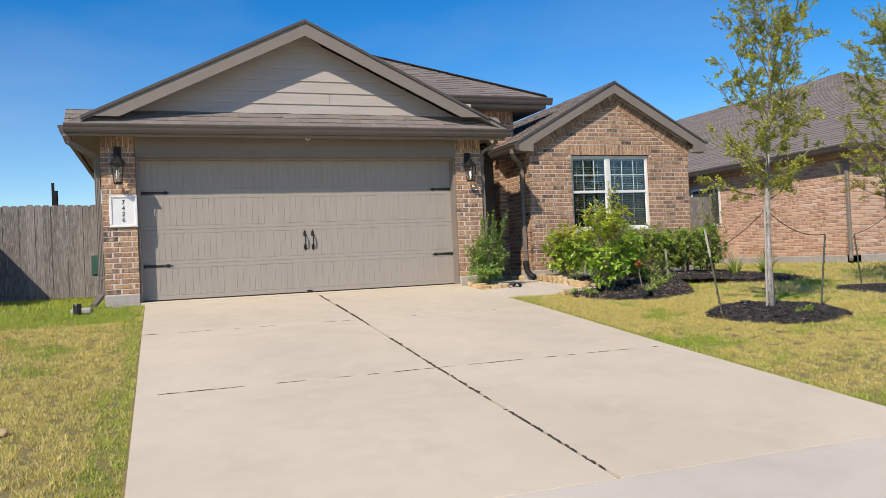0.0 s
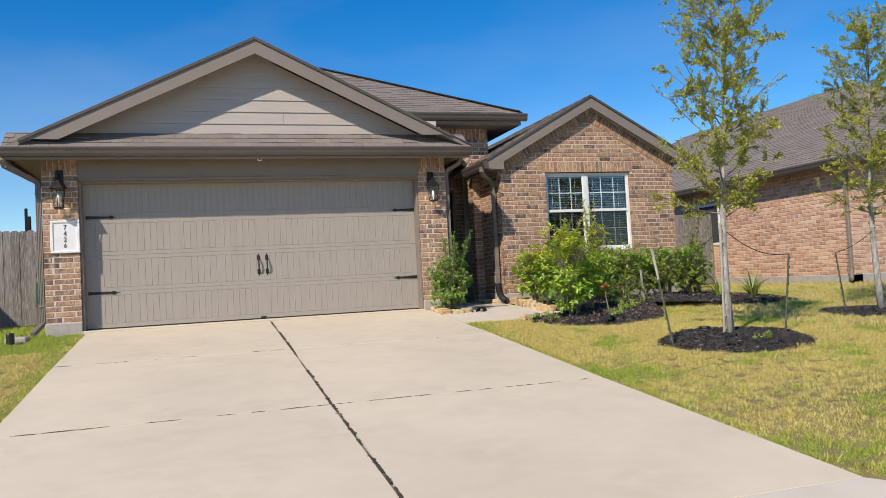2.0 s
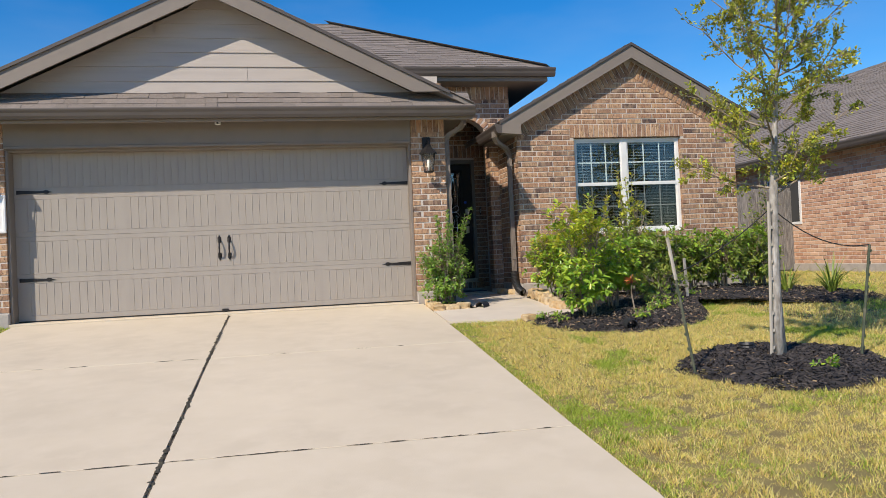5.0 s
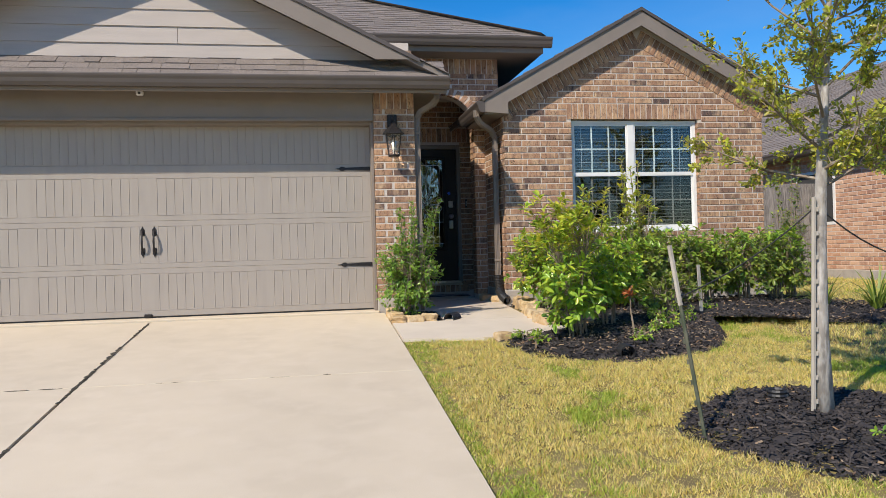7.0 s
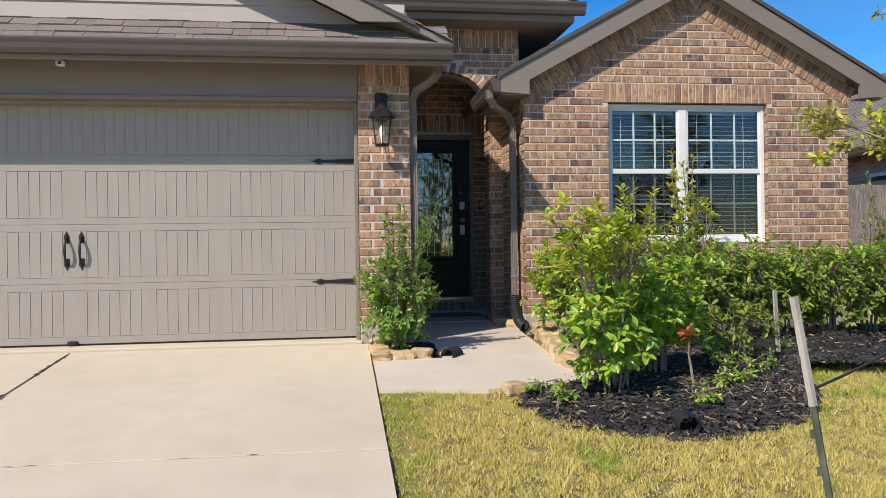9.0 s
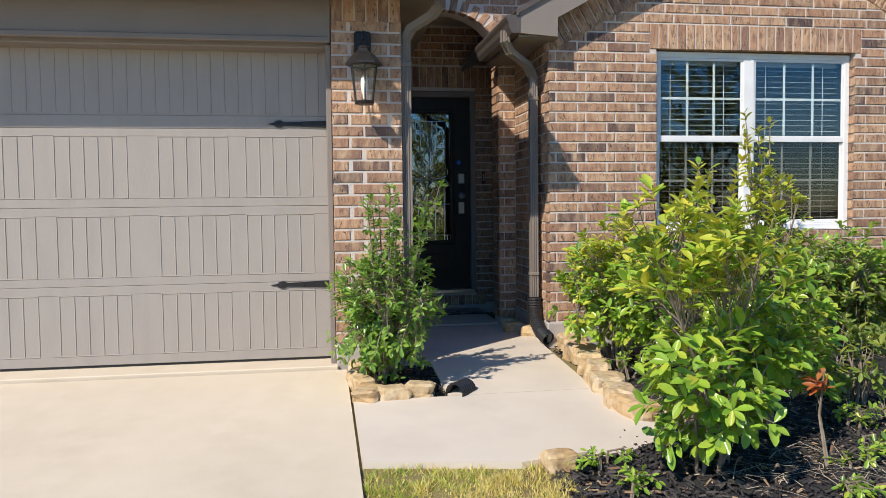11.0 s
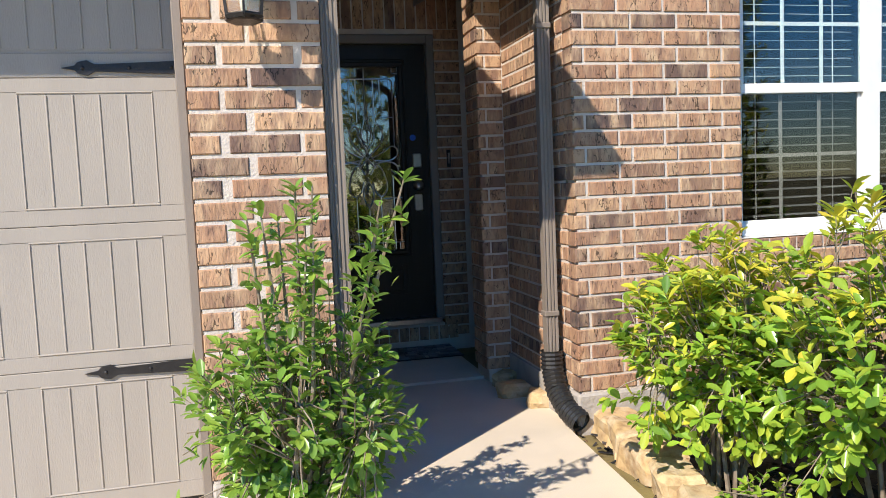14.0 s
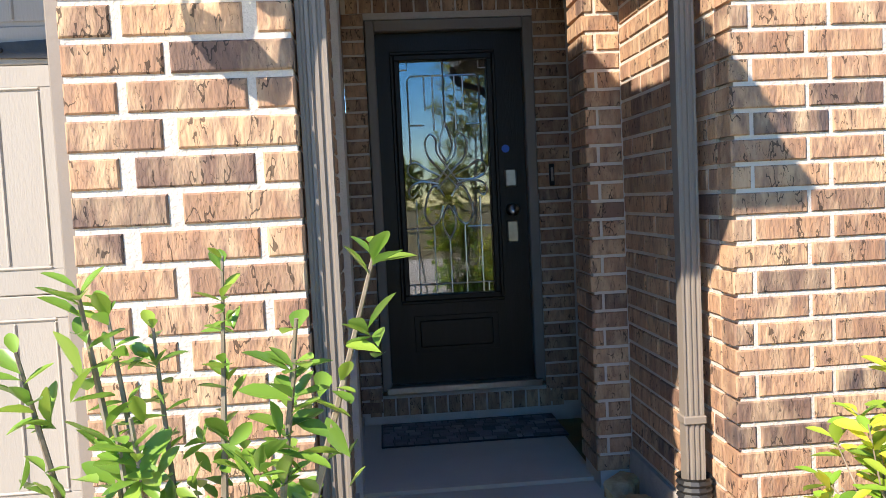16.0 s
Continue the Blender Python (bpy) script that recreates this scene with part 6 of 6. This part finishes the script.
part("downspout", Build().cbox(HX - 0.06, HX, HY + 0.02, HY + 0.10, 0.15, HZ - 0.15, 0.01).tube([(EXN, EYN + 0.3, EZN - 0.12), (HX - 0.03, HY + 0.06, HZ - 0.18)], 0.035, 6).tube([(HX - 0.03, HY + 0.06, 0.18), (HX - 0.22, HY - 0.12, 0.02)], 0.04, 6), M_TRIM, nb)
win = part("window", Build().cbox(HX - 0.012, HX + 0.006, 3.9, 5.0, 0.9, 1.9, 0.005), M_WHITE, nb)
# opaque pane, coloured near-black for the unlit room behind it
part("pane", Build().box(HX - 0.016, HX - 0.013, 3.96, 4.94, 0.96, 1.84), M_UNLIT_ROOM, win)

side = thing("neighbour_house", "plain brick house close beside the fence, grey shingle roof", "house")
SX, SY0, SY1, SZ = -8.67, 0.4, 6.4, 2.45
part("wall", Build().box(SX - 8, SX - 0.35, SY0 + 0.35, SY1 - 0.2, -0.3, SZ - 0.02), M_BRICK_FAR, side)
part("roof", Build().add([(SX, SY0, SZ), (SX, SY1, SZ), (SX - 8.4, SY1, SZ), (SX - 8.4, SY0, SZ), (SX - 3, SY0 + 3, SZ + 1.5), (SX - 5.4, SY0 + 3, SZ + 1.5)],
                         [(0, 1, 4), (1, 2, 5, 4), (2, 3, 5), (3, 0, 4, 5), (3, 2, 1, 0)]), M_SHINGLE, side)
part("gutter", Build().cbox(SX, SX + 0.09, SY0, SY1, SZ - 0.1, SZ + 0.01, 0.01), M_GUTTER, side)
far = thing("neighbour_house", "farther house seen over the fence, grey shingle roof", "house")
FX, FYY, FZ = -9.3, 11.0, 2.35
part("wall", Build().box(FX - 10, FX - 0.4, FYY + 0.4, FYY + 9, -0.2, FZ), M_BRICK_FAR, far)
part("roof", Build().add([(FX, FYY, FZ), (FX, FYY + 10, FZ), (FX - 10.8, FYY + 10, FZ), (FX - 10.8, FYY, FZ), (FX - 5, FYY + 5, FZ + 2.2), (FX - 5.8, FYY + 5, FZ + 2.2)],
                         [(0, 1, 4), (1, 2, 5, 4), (2, 3, 5), (3, 0, 4, 5), (3, 2, 1, 0)]), M_SHINGLE, far)
part("gutter", Build().cbox(FX - 10.8, FX, FYY - 0.1, FYY, FZ - 0.1, FZ + 0.02, 0.01).cbox(FX, FX + 0.1, FYY - 0.1, FYY + 10, FZ - 0.1, FZ + 0.02, 0.01), M_GUTTER, far)


# dry straw and twigs strewn over the front of the bed
r = np.random.default_rng(71)
straw = []
for i in range(420):
    x, y = r.uniform(1.55, 2.75), r.uniform(-2.3, -1.0)
    a, L = r.uniform(0, 2 * math.pi), r.uniform(0.04, 0.13)
    z = ground_z(x, y) + 0.05 + r.uniform(0, 0.02)
    d = np.array([math.cos(a), math.sin(a), r.normal(0, 0.12)]) * L
    s = np.array([-math.sin(a), math.cos(a), 0]) * r.uniform(0.0012, 0.0028)
    o = np.array([x, y, z])
    bend = s * r.normal(0, 4) + np.array([0, 0, 0.006])
    straw.append([o - d - s, o - d + s, o + bend + s, o + d, o + bend - s])
straw = np.array(straw).reshape(-1, 3)
k = np.arange(420)[:, None] * 5
straw_ob = new("dry_straw", soup("dry_straw", straw, k + np.array([[0, 4, 3, 2, 1]]), M_STRAW))
tagged(straw_ob, "dry straw and twigs strewn over dark mulch", "plant litter", kind="stuff")


# ---- lawn ----
def inside(x, y, poly):
    c = np.zeros(len(x), bool)
    p = np.array(poly)
    for (x0, y0), (x1, y1) in zip(p, np.roll(p, -1, axis=0)):
        k = (y0 > y) != (y1 > y)
        c ^= k & (x < (x1 - x0) * (y - y0) / (y1 - y0 + 1e-12) + x0)
    return c


WALK_POLY = [(0.07, -1.59), (0.80, -1.70), (1.15, -1.63), (1.52, -1.30), (1.62, 2.7), (0.4, 2.7), (0.07, 0)]


def lawn(areas, seed):
    r = np.random.default_rng(seed)
    out = {0: [], 1: []}
    for x0, x1, y0, y1, dens, hgt in areas:
        n = int((x1 - x0) * (y1 - y0) * dens)
        x, y = r.uniform(x0, x1, n), r.uniform(y0, y1, n)
        bad = inside(x, y, WALK_POLY) | ((x > -4.82) & (x < 0.085) & (y > -8.2) & (y < 0.5))
        bad |= (y < -8.1) & (x > -4.85 - (-8.1 - y) * 0.75) & (x < 0.1 + (-8.1 - y) * 0.75)
        bad |= (x > -5.3) & (x < 5.0) & (y > 0.5)
        for o in BEDS:
            bad |= inside(x, y, o)
        x, y = x[~bad], y[~bad]
        patch = np.array([noise.noise(Vector((a * 1.1, b * 1.1, 3.0))) + 0.5 * noise.noise(Vector((a * 4, b * 4, 9.0))) for a, b in zip(x, y)])
        shade = (x < -5.0) & (y > -1.6)
        rim = np.minimum(np.abs(x - 0.085), np.abs(x + 4.82)) < 0.10 + 0.12 * (patch > 0)
        green = (patch + r.normal(0, 0.13, len(x)) > np.where(x < -4.8, 0.46, 0.28)) | (r.random(len(x)) < 0.04) | (rim & (r.random(len(x)) < 0.55)) | (shade & (r.random(len(x)) < 0.96))
        for g in (0, 1):
            k = green == bool(g)
            out[g].append(np.column_stack([x[k], y[k], np.full(k.sum(), hgt)]))
    for g in (0, 1):
        q = np.concatenate(out[g])
        n = len(q)
        tuft = np.array([noise.noise(Vector((u * 9, v * 9, 2.0))) for u, v in q[:, :2]])
        h = q[:, 2] * r.uniform(0.55, 1.25, n) * np.clip(0.85 + 1.5 * tuft, 0.15, 2.0)
        a = r.uniform(0, 2 * math.pi, n)
        lean = r.normal(0, 0.55, (n, 2)) * h[:, None]
        z = ground_z_many(q[:, 0], q[:, 1]) - 0.032
        w = r.uniform(0.0026, 0.0055, n) * (q[:, 2] / 0.04)
        sx, sy = np.cos(a) * w, np.sin(a) * w
        v = np.stack([np.column_stack([q[:, 0] - sx, q[:, 1] - sy, z]), np.column_stack([q[:, 0] + sx, q[:, 1] + sy, z]), np.column_stack([q[:, 0] + lean[:, 0], q[:, 1] + lean[:, 1], z + h])], axis=1).reshape(-1, 3)
        f = np.arange(3 * n).reshape(-1, 3)
        ob = new("grass", soup("grass", v, f, (M_GRASS, M_GREENGRASS)[g]))
        tagged(ob, ("straw-yellow dormant turf grass on the lawn", "green grass patches among the dormant lawn")[g], "grass", kind="stuff")


lawn([(0.07, 3.6, -6.5, -1.5, 12000, 0.031), (3.6, 8.6, -7.0, 4.0, 2600, 0.04), (0.07, 4.2, -10.0, -6.5, 7000, 0.034), (3.0, 5.0, -1.6, -0.6, 2500, 0.045),
      (-8.6, -4.8, -9.8, 0.0, 8000, 0.033), (-11, -5.3, 0.0, 4.7, 900, 0.06), (8.6, 14, -8, 0.2, 400, 0.07), (-12, -8.6, -9, 0, 400, 0.07)], 3)

# dirt and tufts caught in the driveway joints
r = np.random.default_rng(17)
dirt = Build()
for x0, y0, x1, y1, n, wide in ((-2.351, -8.2, -2.351, -0.15, 300, 0.013), (-4.75, -5.4325, -2.4, -5.4325, 60, 0.006), (-2.3, -5.4325, -0.1, -5.4325, 50, 0.005), (-4.78, -2.7225, -2.4, -2.7225, 34, 0.005), (-2.3, -2.7225, -0.4, -2.7225, 10, 0.003)):
    d = Vector((x1 - x0, y1 - y0, 0))
    L = d.length
    d.normalize()
    s = Vector((-d.y, d.x, 0))
    for i in range(n):
        f = r.random()
        if noise.noise(Vector((f * 9 + x0, y0 * 3 + f * 4, 1.0))) < -0.1:
            continue
        half, w = r.uniform(0.015, 0.075) * (0.6 if wide > 0.01 else 1.0), wide * r.uniform(0.4, 1.3)
        c = Vector((x0, y0, 0)) + d * (L * f) + s * r.normal(0, wide * 0.35)
        pts = [c - d * half, c - d * half * 0.4 + s * w, c + d * half * 0.5 + s * w * r.uniform(0.5, 1.2), c + d * half, c + d * half * 0.3 - s * w, c - d * half * 0.5 - s * w * r.uniform(0.5, 1.2)]
        lift = r.uniform(0.002, 0.006)
        k = [(p.x, p.y, ground_z(p.x, p.y) + 0.001) for p in pts] + [(c.x, c.y, ground_z(c.x, c.y) + lift)]
        dirt.add(k, [(q, (q + 1) % 6, 6) for q in range(6)])
tagged(part("joint_dirt", dirt, M_DIRT, driveway), kind="stuff")
for i, (x, y, sx) in enumerate(((-5.62, -6.05, 0.05),)):
    stone(gp(x, y, 0.0), 0.11, 0.07, 0.05, 90 + i, "pale stone lying in the dry grass")


# ---- bricks last ----
lay_pending()
